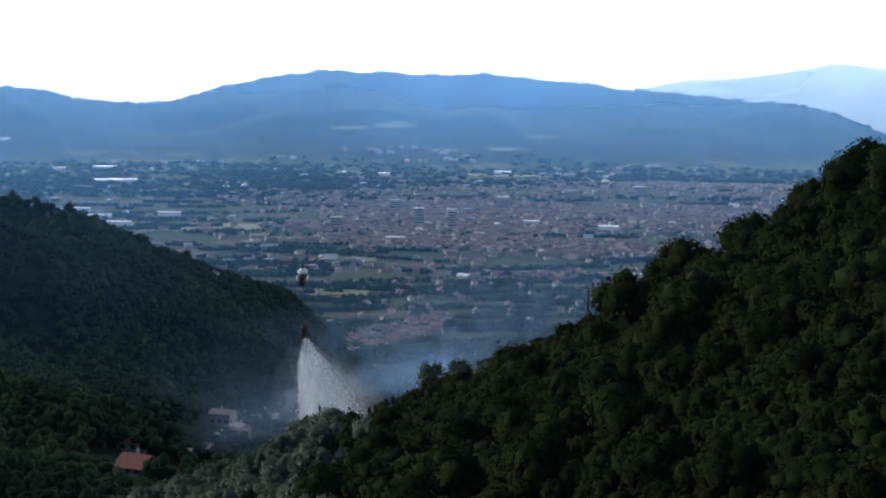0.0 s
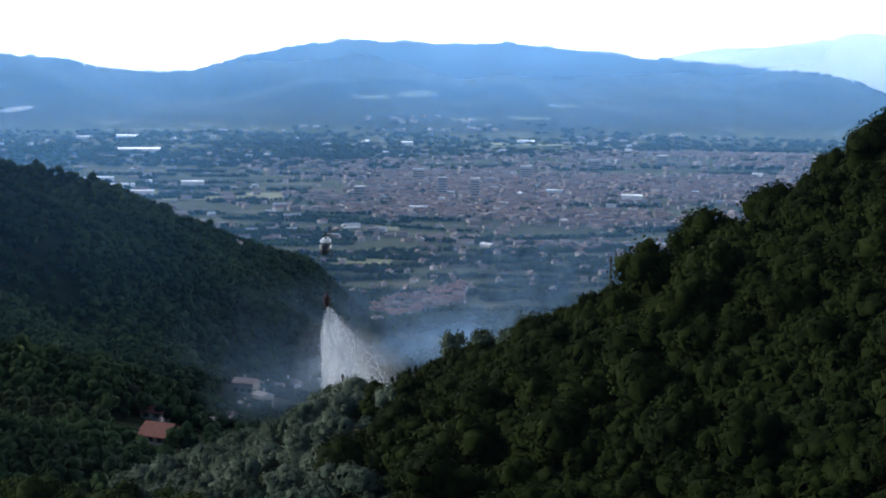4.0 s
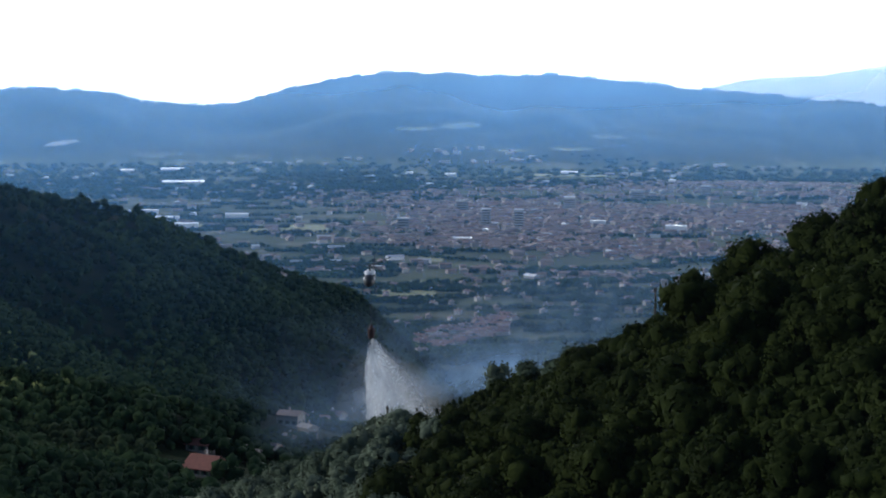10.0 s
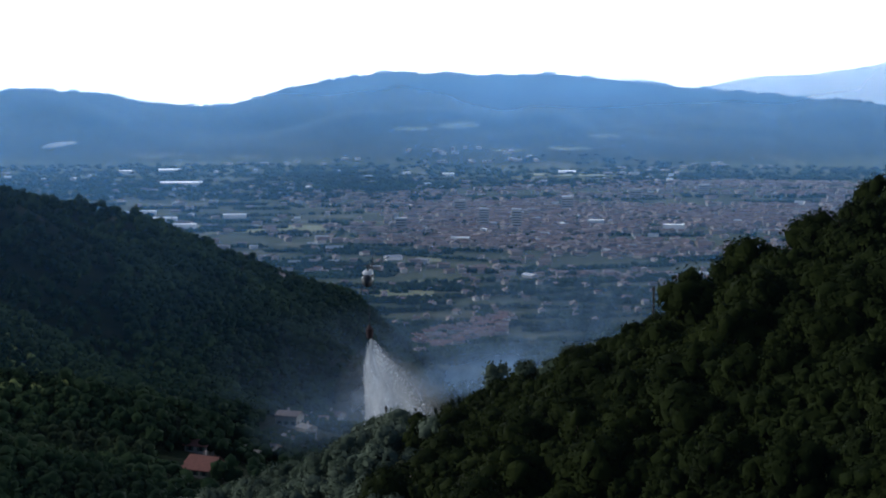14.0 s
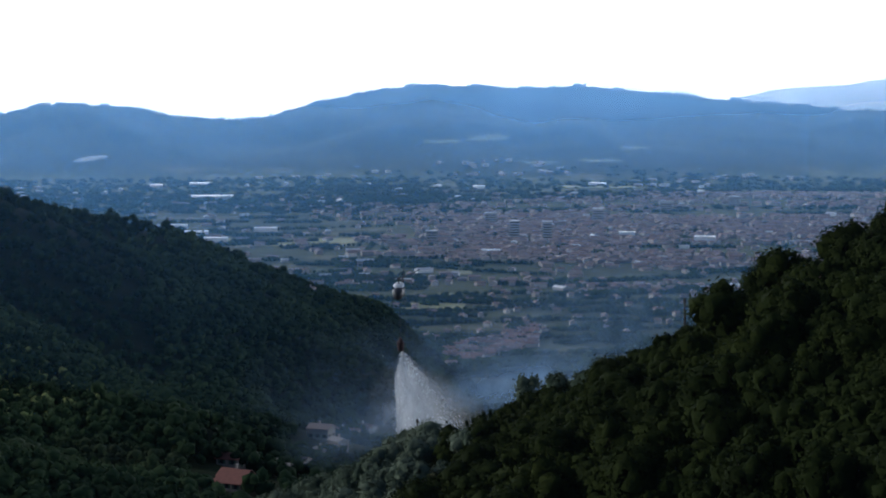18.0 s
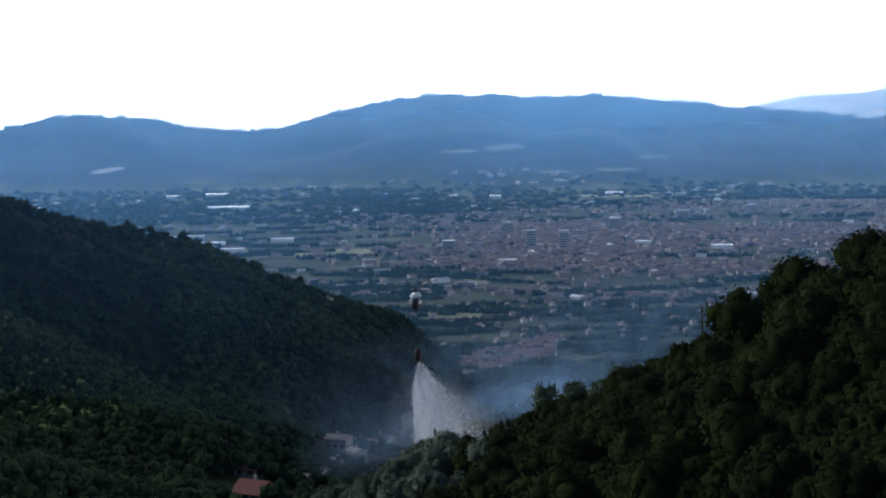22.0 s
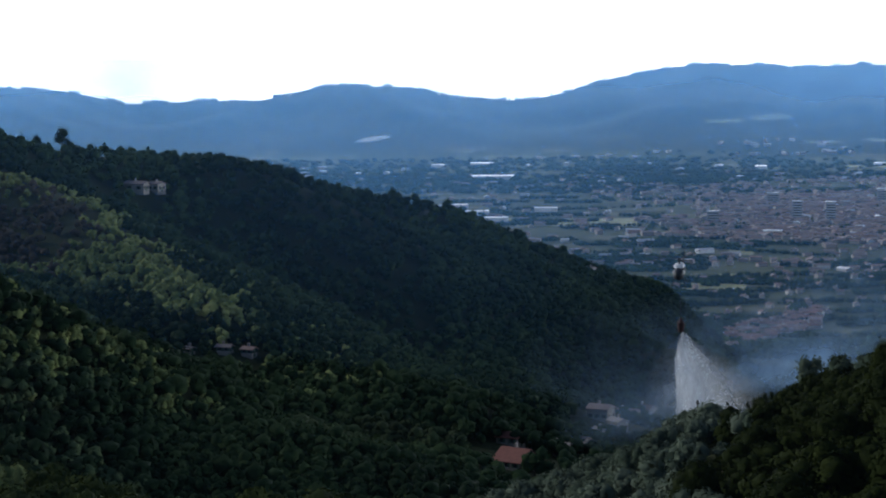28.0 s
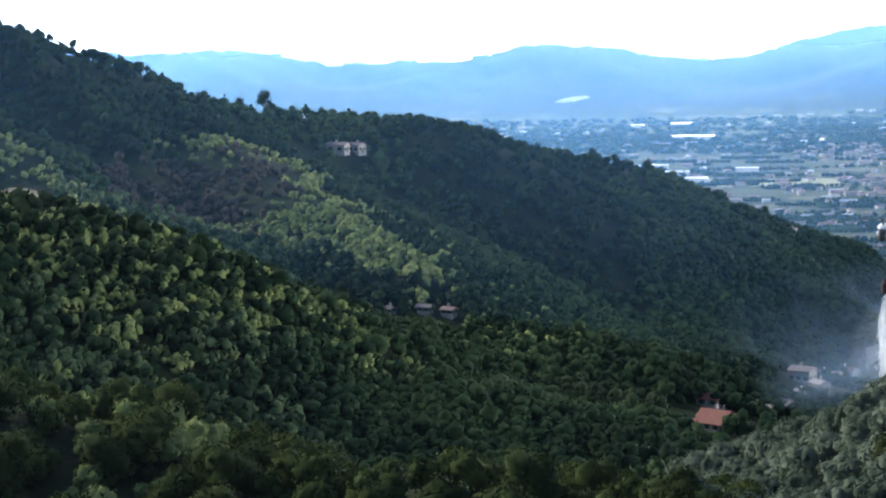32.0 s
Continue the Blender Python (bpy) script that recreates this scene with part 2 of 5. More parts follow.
FRONT_SPUR = [(-32.37, -2.58, 620), (-28.45, -3.96, 620), (-25.75, -4.87, 620), (-24.09, -5.04, 620), (-22.14, -5.62, 620), (-20.87, -6.06, 620), (-19.47, -6.78, 620), (-18.20, -7.56, 620), (-17.06, -8.45, 610), (-15.64, -9.49, 600)]
UPPER_SPUR = [(-28.34, -1.61, 900), (-25.69, -3.25, 840), (-24.48, -4.31, 800), (-23.54, -5.40, 760)]
MID_SPUR = [(-11.97, -5.89, 1150), (-10.31, -6.32, 1100), (-8.91, -6.76, 1080), (-7.49, -7.33, 1060), (-6.35, -8.32, 1040), (-5.78, -9.46, 1000)]
RIGHT_SPUR = [(20.58, 0.54, 235), (15.49, -1.02, 250), (11.06, -2.86, 260), (9.86, -3.63, 262), (9.05, -4.50, 265), (7.81, -5.44, 268), (5.98, -6.03, 270), (4.57, -6.92, 278), (3.15, -7.72, 285), (1.71, -8.15, 290), (-0.30, -8.64, 300), (-2.03, -9.37, 310), (-3.47, -10.28, 320), (-5.05, -10.91, 325), (-6.49, -11.38, 330)]
NEAR_BANK = [(-33.93, -7.40, 260), (-25.91, -8.76, 270), (-23.12, -9.24, 265), (-21.29, -10.17, 255), (-20.02, -11.00, 245), (-16.69, -11.03, 245), (-12.33, -11.11, 250), (-9.44, -11.91, 250), (-8.63, -11.83, 230), (-5.18, -13.27, 190), (1.81, -13.93, 165), (11.41, -13.54, 150), (21.12, -10.92, 140)]

RIDGES = [  # crest, growth, fall towards the eye, fall beyond, rounding
    (MAIN_RANGE, 0.0, 0.24, 0.5, 30.0), (PALE_RANGE, 0.0, 1.3, 3.0, 10.0),
    (LEFT_HILL, 4.0, 0.42, 0.5, 14.0, 2.3), (LIT_SPUR, 3.0, 0.42, 0.40, 8.0), (FRONT_SPUR, 4.0, 0.25, 0.42, 8.0),
    (UPPER_SPUR, 3.5, 0.40, 0.40, 8.0), (MID_SPUR, 5.0, 0.4, 0.4, 10.0), (RIGHT_SPUR, 3.0, 0.42, 0.55, 5.0), (NEAR_BANK, 7.0, 0.12, 0.45, 6.0)]


def ridge_height(X, Y, crest, growth, front, back, rounding, end=1.0):
    pts = np.array([at(*c) for c in crest])
    pts[:, 2] -= growth
    found = []
    d = np.full(X.shape, 1e9)
    for k, (a, b) in enumerate(zip(pts[:-1], pts[1:])):
        ab = b - a
        s = np.clip(((X - a[0]) * ab[0] + (Y - a[1]) * ab[1]) / (ab[0] ** 2 + ab[1] ** 2), 0, 1)
        qx, qy = a[0] + s * ab[0], a[1] + s * ab[1]
        dist = np.hypot(X - qx, Y - qy)
        d = np.minimum(d, dist)
        found.append((dist, a[2] + s * ab[2], np.hypot(qx, qy), k + s))
    # near the crest its own height counts, further off the heights along it run together
    total, zc, side, along = (np.zeros(X.shape) for _ in range(4))
    for dist, z, r, n in found:
        w = np.exp(-(dist - d) / (2.0 + 0.16 * d))
        total += w
        zc += w * z
        side += w * r
        along += w * n
    zc, side, along = zc / total, np.hypot(X, Y) - side / total, along / total
    w = np.clip(0.5 + side / (1.2 * d + 1.0), 0, 1)
    fall = front + (back - front) * w * w * (3 - 2 * w)
    fall = fall * (1 + (end - 1) * np.clip((along - len(pts) + 7) / 5.0, 0, 1))
    return zc - fall * (np.sqrt(d * d + rounding ** 2) - rounding), d


def lattice(x, y, seed):
    h = np.sin(x * 127.1 + y * 311.7 + seed * 74.7) * 43758.5453
    return h - np.floor(h)


def wave(X, Y, size, seed=0):
    """Smooth value noise, -1 to 1."""
    x, y = X / size, Y / size
    ix, iy = np.floor(x), np.floor(y)
    fx, fy = x - ix, y - iy
    fx, fy = fx * fx * (3 - 2 * fx), fy * fy * (3 - 2 * fy)
    a, b = lattice(ix, iy, seed), lattice(ix + 1, iy, seed)
    c, d = lattice(ix, iy + 1, seed), lattice(ix + 1, iy + 1, seed)
    return 2 * (a + (b - a) * fx + (c - a) * fy + (a - b - c + d) * fx * fy) - 1


def height(X, Y):
    X, Y = np.asarray(X, float), np.asarray(Y, float)
    D = np.hypot(X, Y)
    h = np.full(X.shape, FLOOR) + 1.5 * wave(X, Y, 300.0, 3)
    # the side valley climbs gently from the plain towards the eye
    h = h + np.clip((1700.0 - D) / 1700.0, 0, 1) ** 1.3 * 185.0
    k = 5.0
    away = np.full(X.shape, 200.0)
    for ridge in RIDGES:
        r, off = ridge_height(X, Y, *ridge)
        away = np.where(r > h, off, away)
        m = np.maximum(h, r)
        h = m + k * np.log1p(np.exp(-np.abs(h - r) / k)) * 0.5
    # gullies and knolls
    hilly = np.clip((h - FLOOR - 10) / 60.0, 0, 1)
    free = np.clip((away - 8.0) / 50.0, 0, 1)
    h = h + hilly * (1.6 * wave(X, Y, 60.0, 1) + 1.2 * wave(X, Y, 28.0, 2)) * np.clip(D / 900.0, 0.25, 1.0)
    h = h + hilly * free * (9.0 * (0.5 - np.abs(wave(X, Y, 130.0, 4))) + 3.5 * wave(X, Y, 55.0, 6)) * np.clip((D - 450.0) / 400.0, 0.1, 1.0)
    along, down = X * 0.587 + Y * 0.81, X * 0.81 - Y * 0.587
    ribs = 0.5 - np.abs(wave(along + 30 * wave(X, Y, 90.0, 21), down * 0.3, 85.0, 22))
    h = h + hilly * free * 24.0 * ribs * np.clip((D - 500.0) / 200.0, 0, 1) * np.clip((2200.0 - D) / 200.0, 0, 1)
    big = np.clip((D - 3900.0) / 200.0, 0, 1) * np.clip(away / 120.0, 0, 1)
    h = h + big * hilly * (26.0 * (0.5 - np.abs(wave(X, Y, 260.0, 7))) + 9.0 * wave(X, Y, 90.0, 9))
    h = h + np.clip((D - 3900.0) / 200.0, 0, 1) * hilly * 1.8 * wave(X, Y, 17.0, 10)
    # the slope under and behind the camera
    own = -1.7 - 0.36 * np.clip(Y, -420.0, 400.0) + 0.35 * wave(X, Y, 9.0, 12) * np.clip(D / 6.0, 0, 1)

    def ease(v, v0, v1):
        q = np.clip((v - v0) / (v1 - v0), 0, 1)
        return q * q * (3 - 2 * q)

    w = ease(D, 100.0, 185.0) * ease(Y / np.maximum(D, 1.0), -0.35, 0.35)
    return own * (1 - w) + h * w


def mesh_from(name, verts, faces, mat, smooth=False):
    me = bpy.data.meshes.new(name)
    verts = np.asarray(verts, np.float32)
    faces = np.asarray(faces, np.int32)
    n, k = faces.shape
    me.vertices.add(len(verts))
    me.vertices.foreach_set("co", verts.ravel())
    me.loops.add(n * k)
    me.loops.foreach_set("vertex_index", faces.ravel())
    me.polygons.add(n)
    me.polygons.foreach_set("loop_start", np.arange(0, n * k, k, dtype=np.int32))
    if smooth:
        me.polygons.foreach_set("use_smooth", np.ones(n, bool))
    me.update(calc_edges=True)
    me.materials.append(mat)
    return me


def build_ground():
    th = np.radians(np.concatenate([np.linspace(-180, -36, 40)[:-1], np.linspace(-36, 18, 380), np.linspace(18, 180, 44)[1:]]))
    r = np.concatenate([np.array([0.01, 4, 8, 14, 20, 30, 40, 55, 70, 85, 100, 115, 130, 145]), np.geomspace(155, 1700, 210), np.linspace(1720, 4000, 60)[:-1], np.linspace(4000, 4960, 90)])
    R, TH = np.meshgrid(r, th, indexing="ij")
    X, Y = R * np.sin(TH), R * np.cos(TH)
    Z = height(X, Y)
    V = np.stack([X, Y, Z], -1).reshape(-1, 3)
    nr, nt_ = R.shape
    i, j = np.meshgrid(np.arange(nr - 1), np.arange(nt_ - 1), indexing="ij")
    a = (i * nt_ + j).ravel()
    F = np.stack([a, a + 1, a + nt_ + 1, a + nt_], -1)
    c = len(V)
    V = np.concatenate([V, [(0.0, 0.0, -1.7)]])
    j = np.append(np.arange(0, nt_ - 2, 2), nt_ - 3)
    F = np.concatenate([F, np.stack([np.full(len(j), c), j + 2, j + 1, j], -1)])
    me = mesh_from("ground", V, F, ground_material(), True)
    tagged(new("ground", me), "wooded hills falling to a wide plain of fields", "ground", kind="structure")
    return th, r, np.maximum.accumulate(Z / R, axis=0)


TH, RR, RISE = build_ground()


def in_sight(X, Y, top):
    """Whether something whose top is that much above the ground can be seen over the ridges before it."""
    D, A = np.hypot(X, Y), np.arctan2(X, Y)
    i = np.clip(np.searchsorted(RR, D) - 1, 0, len(RR) - 1)
    j = np.clip(np.searchsorted(TH, A), 0, len(TH) - 1)
    return (height(X, Y) + top) / D > RISE[i, j] - 0.002


def stand(az, d):
    """A place on the ground at that bearing and distance."""
    x, y = d * math.sin(radians(az)), d * math.cos(radians(az))
    return Vector((x, y, float(height(np.array([x]), np.array([y]))[0])))


def onto(az, el):
    """Where the line of sight at that bearing and rise meets the ground."""
    d = np.concatenate([np.linspace(160, 1800, 1400), np.linspace(1801, 4900, 500)])
    x, y = d * math.sin(radians(az)), d * math.cos(radians(az))
    z = height(x, y)
    under = np.nonzero(z >= d * math.tan(radians(el)))[0]
    k = under[0] if len(under) else len(d) - 1
    return Vector((x[k], y[k], z[k]))


def part(name, bm, mat, parent=None, label=""):
    """One bmesh as one mesh object, under a thing or a part."""
    me = bpy.data.meshes.new(name)
    bm.to_mesh(me)
    bm.free()
    me.materials.append(mat)
    ob = new(name, me)
    ob.parent = parent
    if label:
        ob["label"] = label
    return ob


def of_mesh(name, me, parent=None, label=""):
    ob = new(name, me)
    ob.parent = parent
    if label:
        ob["label"] = label
    return ob


def box(bm, x0, x1, y0, y1, z0, z1):
    v = [bm.verts.new(c) for c in ((x0, y0, z0), (x1, y0, z0), (x1, y1, z0), (x0, y1, z0), (x0, y0, z1), (x1, y0, z1), (x1, y1, z1), (x0, y1, z1))]
    for f in ((3, 2, 1, 0), (4, 5, 6, 7), (0, 1, 5, 4), (1, 2, 6, 5), (2, 3, 7, 6), (3, 0, 4, 7)):
        bm.faces.new([v[i] for i in f])
    return bm


def tube(bm, a, b, ra, rb, sides=7):
    """A tapered round bar from a to b."""
    a, b = Vector(a), Vector(b)
    q = (b - a).to_track_quat("Z", "Y").to_matrix()
    rings = []
    for c, r in ((a, ra), (b, rb)):
        rings.append([bm.verts.new(c + q @ Vector((r * math.cos(2 * math.pi * k / sides), r * math.sin(2 * math.pi * k / sides), 0))) for k in range(sides)])
    for k in range(sides):
        bm.faces.new((rings[0][k], rings[0][(k + 1) % sides], rings[1][(k + 1) % sides], rings[1][k]))
    bm.faces.new(rings[0][::-1])
    bm.faces.new(rings[1])
    return bm


# ---- trees ----


def unit_ball(subdivisions):
    bm = bmesh.new()
    bmesh.ops.create_icosphere(bm, subdivisions=subdivisions, radius=1.0)
    bm.verts.ensure_lookup_table()
    v = np.array([w.co[:] for w in bm.verts])
    f = np.array([[w.index for w in q.verts] for q in bm.faces])
    bm.free()
    return v, f


BALLS = {k: unit_ball(k) for k in (1, 2, 3)}


def crown(rng, width, tall, lobes, base=0.2, leaf=0.3, sprays=120, fine=2, rough=0.16, narrow=0.0, skyward=0.35, body=1.0, shell=(0.95, 1.28)):
    """A crown: uneven boughs grown into one another, their hidden faces left out, wrapped in small leaf sprays that fray the outline. Returns points, facings, triangles."""
    mid, half = tall * (base + (1 - base) * 0.5), tall * (1 - base) * 0.5
    c = rng.normal(size=(lobes, 3))
    c /= np.linalg.norm(c, axis=1)[:, None]
    c *= np.array([width * 0.27, width * 0.27, half * 0.55]) * rng.uniform(0.6, 1.0, (lobes, 1))
    c[0] = 0
    size = rng.uniform(0.22, 0.33, lobes) * width * (1.0 if lobes < 10 else 0.78)
    size[0] = width * 0.34 if lobes > 1 else width * 0.5
    rad = np.stack([size, size, np.minimum(size * rng.uniform(0.75, 1.0, lobes), half) if lobes > 1 else np.full(1, half)], 1)
    c[:, 2] += mid
    ball, tri = BALLS[fine]

    def buried(p, own, share):
        inside = (((p[:, None] - c[None]) / rad[None]) ** 2).sum(2) < share
        inside[np.arange(len(p)), own] = False
        return inside.any(1)

    k = np.repeat(np.arange(lobes), len(ball))
    skin = np.tile(ball, (lobes, 1))
    V = [c[k] + skin * rad[k] * body * (1 + rough * rng.normal(size=(len(k), 1)))]
    N = [skin + 0.3 * rng.normal(size=skin.shape) + np.array([0, 0, skyward])]
    f = (tri[None] + (np.arange(lobes) * len(ball))[:, None, None]).reshape(-1, 3)
    mids = V[0][f].mean(1)
    F = [f[~(buried(mids, k[f[:, 0]], 0.72 * body * body) | (mids[:, 2] < base * tall * 0.5))]]
    k = rng.choice(lobes, sprays, p=size ** 2 / (size ** 2).sum())
    n = rng.normal(size=(sprays, 3))
    n[:, 2] += 0.3
    n /= np.linalg.norm(n, axis=1)[:, None]
    p = c[k] + n * rad[k] * rng.uniform(*shell, (sprays, 1))
    ok = ~buried(p, k, 0.75) & (p[:, 2] > 0.1)
    n, p = n[ok], p[ok]
    m = n + rng.normal(size=n.shape) * 0.5
    m /= np.linalg.norm(m, axis=1)[:, None]
    u = np.cross(m, rng.normal(size=n.shape))
    u /= np.linalg.norm(u, axis=1)[:, None]
    v = np.cross(m, u)
    s = leaf * rng.uniform(0.5, 1.25, (len(n), 1))
    V.append(np.stack([p - u * s, p - v * s * 0.7, p + u * s * 1.1, p + v * s * 0.6], 1).reshape(-1, 3))
    N.append(np.repeat(n * 0.85 + m * 0.2 + np.array([0, 0, skyward]), 4, axis=0))
    a = np.arange(len(n))[:, None] * 4 + len(V[0])
    F.append(np.concatenate([a + np.array([[0, 1, 2]]), a + np.array([[0, 2, 3]])]))
    V, N, F = np.concatenate(V), np.concatenate(N), np.concatenate(F)
    if narrow:
        V[:, :2] *= 1.15 - narrow * np.clip(V[:, 2:] / tall, 0, 1)
    used, F = np.unique(F, return_inverse=True)
    V, N, F = V[used], N[used], F.reshape(-1, 3)
    return V, N / np.maximum(np.linalg.norm(N, axis=1), 1e-6)[:, None], F


def crown_mesh(name, V, N, F, mat, tint=None):
    me = mesh_from(name, V, F, mat, True)
    facing = me.attributes.new("custom_normal", 'FLOAT_VECTOR', 'POINT')
    facing.data.foreach_set("vector", N.astype(np.float32).ravel())
    if tint is not None:
        me.attributes.new("tint", 'FLOAT', 'POINT').data.foreach_set("value", tint.astype(np.float32))
    return me


def trunk_bmesh(rng, tall, r, limbs=5, lean=0.08):
    bm = bmesh.new()
    p, top = Vector((0, 0, -0.6)), Vector((rng.uniform(-lean, lean) * tall, rng.uniform(-lean, lean) * tall, tall * 0.45))
    mid = p.lerp(top, 0.5) + Vector((rng.uniform(-0.2, 0.2), rng.uniform(-0.2, 0.2), 0))
    tube(bm, p, mid, r * 1.25, r * 0.9)
    tube(bm, mid, top, r * 0.9, r * 0.7)
    for k in range(limbs):
        a = 2 * math.pi * (k + rng.uniform(-0.3, 0.3)) / limbs
        s = mid.lerp(top, rng.uniform(0.3, 1.0))
        e = s + Vector((math.cos(a) * tall * 0.22, math.sin(a) * tall * 0.22, tall * rng.uniform(0.2, 0.38)))
        tube(bm, s, e, r * 0.5, r * 0.15, 5)
    return bm


def tree_thing(name, seed, width, tall, lobes, mat, label, category, group, base=0.2, trunk=0.16, leaf=0.2, sprays=900, fine=1, skyward=0.7):
    rng = np.random.default_rng(seed)
    ob = tagged(new(name), label, category, group)
    part("trunk", trunk_bmesh(rng, tall, trunk), M_BARK, ob)
    of_mesh("crown", crown_mesh("crown", *crown(rng, width, tall, lobes, base, leaf, sprays, fine, 0.12, 0.0, skyward, 0.86, (0.82, 1.16)), mat), ob)
    return ob


def place_tree(kinds, used, rng, x, y, lift=0.0, size=1.0):
    """Puts the next tree of a kind on the ground: the first one made is moved, later ones are copies."""
    k = int(rng.integers(len(kinds)))
    z = float(height(np.array([x]), np.array([y]))[0]) - 0.2 + lift
    s = size * rng.uniform(0.8, 1.2)
    ob = kinds[k]
    if k not in used:
        used.add(k)
        ob.scale = (s, s, s)
        ob.location, ob.rotation_euler = (x, y, z), (0, 0, rng.uniform(0, 6.28))
        return ob
    ob = copy_thing(ob, pose(x, y, z, 0, 0, math.degrees(rng.uniform(0, 6.28))))
    ob.scale = (s, s, s * rng.uniform(0.85, 1.15))
    return ob


def woods(name, label, X, Y, seed, templates, smin, smax, mat, category="woodland"):
    """All trees of a far wood in one mesh."""
    rng = np.random.default_rng(seed)
    Z = height(X, Y)
    pick = rng.integers(len(templates), size=len(X))
    VV, NN, FF, TT = [], [], [], []
    n0 = 0
    for i, (v, nrm, f) in enumerate(templates):
        sel = np.where(pick == i)[0]
        if not len(sel):
            continue
        a = rng.uniform(0, 6.28, len(sel))[:, None]
        s = rng.uniform(smin, smax, len(sel))[:, None]
        sz = s * rng.uniform(0.8, 1.25, len(sel))[:, None]
        ca, sa = np.cos(a), np.sin(a)

        def turned(q):
            return q[None, :, 0] * ca - q[None, :, 1] * sa, q[None, :, 0] * sa + q[None, :, 1] * ca

        x, y = turned(v)
        VV.append(np.stack([x * s + X[sel][:, None], y * s + Y[sel][:, None], v[None, :, 2] * sz + Z[sel][:, None] - 0.4], -1).reshape(-1, 3))
        x, y = turned(nrm)
        NN.append(np.stack([x, y, np.broadcast_to(nrm[None, :, 2], x.shape)], -1).reshape(-1, 3))
        FF.append((f[None] + n0 + (np.arange(len(sel)) * len(v))[:, None, None]).reshape(-1, 3))
        TT.append(np.repeat(rng.random(len(sel)), len(v)))
        n0 += len(sel) * len(v)
    me = crown_mesh(name, np.concatenate(VV), np.concatenate(NN), np.concatenate(FF), mat, np.concatenate(TT))
    return tagged(new(name, me), label, category, kind="stuff")


def scatter(rng, n, az0, az1, d0, d1):
    A = np.radians(rng.uniform(az0, az1, n))
    D = np.sqrt(rng.uniform(d0 ** 2, d1 ** 2, n))
    return D * np.sin(A), D * np.cos(A)


def crest_distance(X, Y, crest):
    pts = np.array([at(*c) for c in crest])
    best = np.full(X.shape, 1e9)
    for a, b in zip(pts[:-1], pts[1:]):
        ab = b - a
        s = np.clip(((X - a[0]) * ab[0] + (Y - a[1]) * ab[1]) / (ab[0] ** 2 + ab[1] ** 2), 0, 1)
        best = np.minimum(best, np.hypot(X - a[0] - s * ab[0], Y - a[1] - s * ab[1]))
    return best


# clearings: place and radius
EARTH = [((-3.57, -11.15), (-2.14, -11.48)), ((-26.3, -4.70), (-24.75, -5.12))]
CLEARINGS = [(onto(-2.87, -11.34), 6), (onto(-2.87, -11.71), 5), (stand(-1.75, 311), 5), (stand(-1.4, 309), 6), (stand(-1.0, 307), 5), (stand(-1.4, 300), 5), (stand(-3.1, 318), 4), (onto(-25.62, -4.93), 15), (onto(-25.0, -5.03), 9), (onto(-7.73, -10.94), 15), (onto(-7.69, -11.37), 6), (onto(-17.04, -4.30), 9), (onto(-14.75, -8.47), 8), (onto(-15.91, -8.41), 5), (onto(-4.91, -10.24), 14), (onto(-4.91, -10.03), 22), (onto(-5.63, -10.17), 14), (onto(-4.05, -9.82), 12), (onto(-17.03, -4.09), 10), (onto(-18.24, -3.95), 8), (onto(-16.05, -8.19), 4), (onto(-14.60, -8.25), 7)]


def clear_of(X, Y):
    ok = np.ones(X.shape, bool)
    for p, r in CLEARINGS:
        ok &= np.hypot(X - p.x, Y - p.y) > r
    return ok


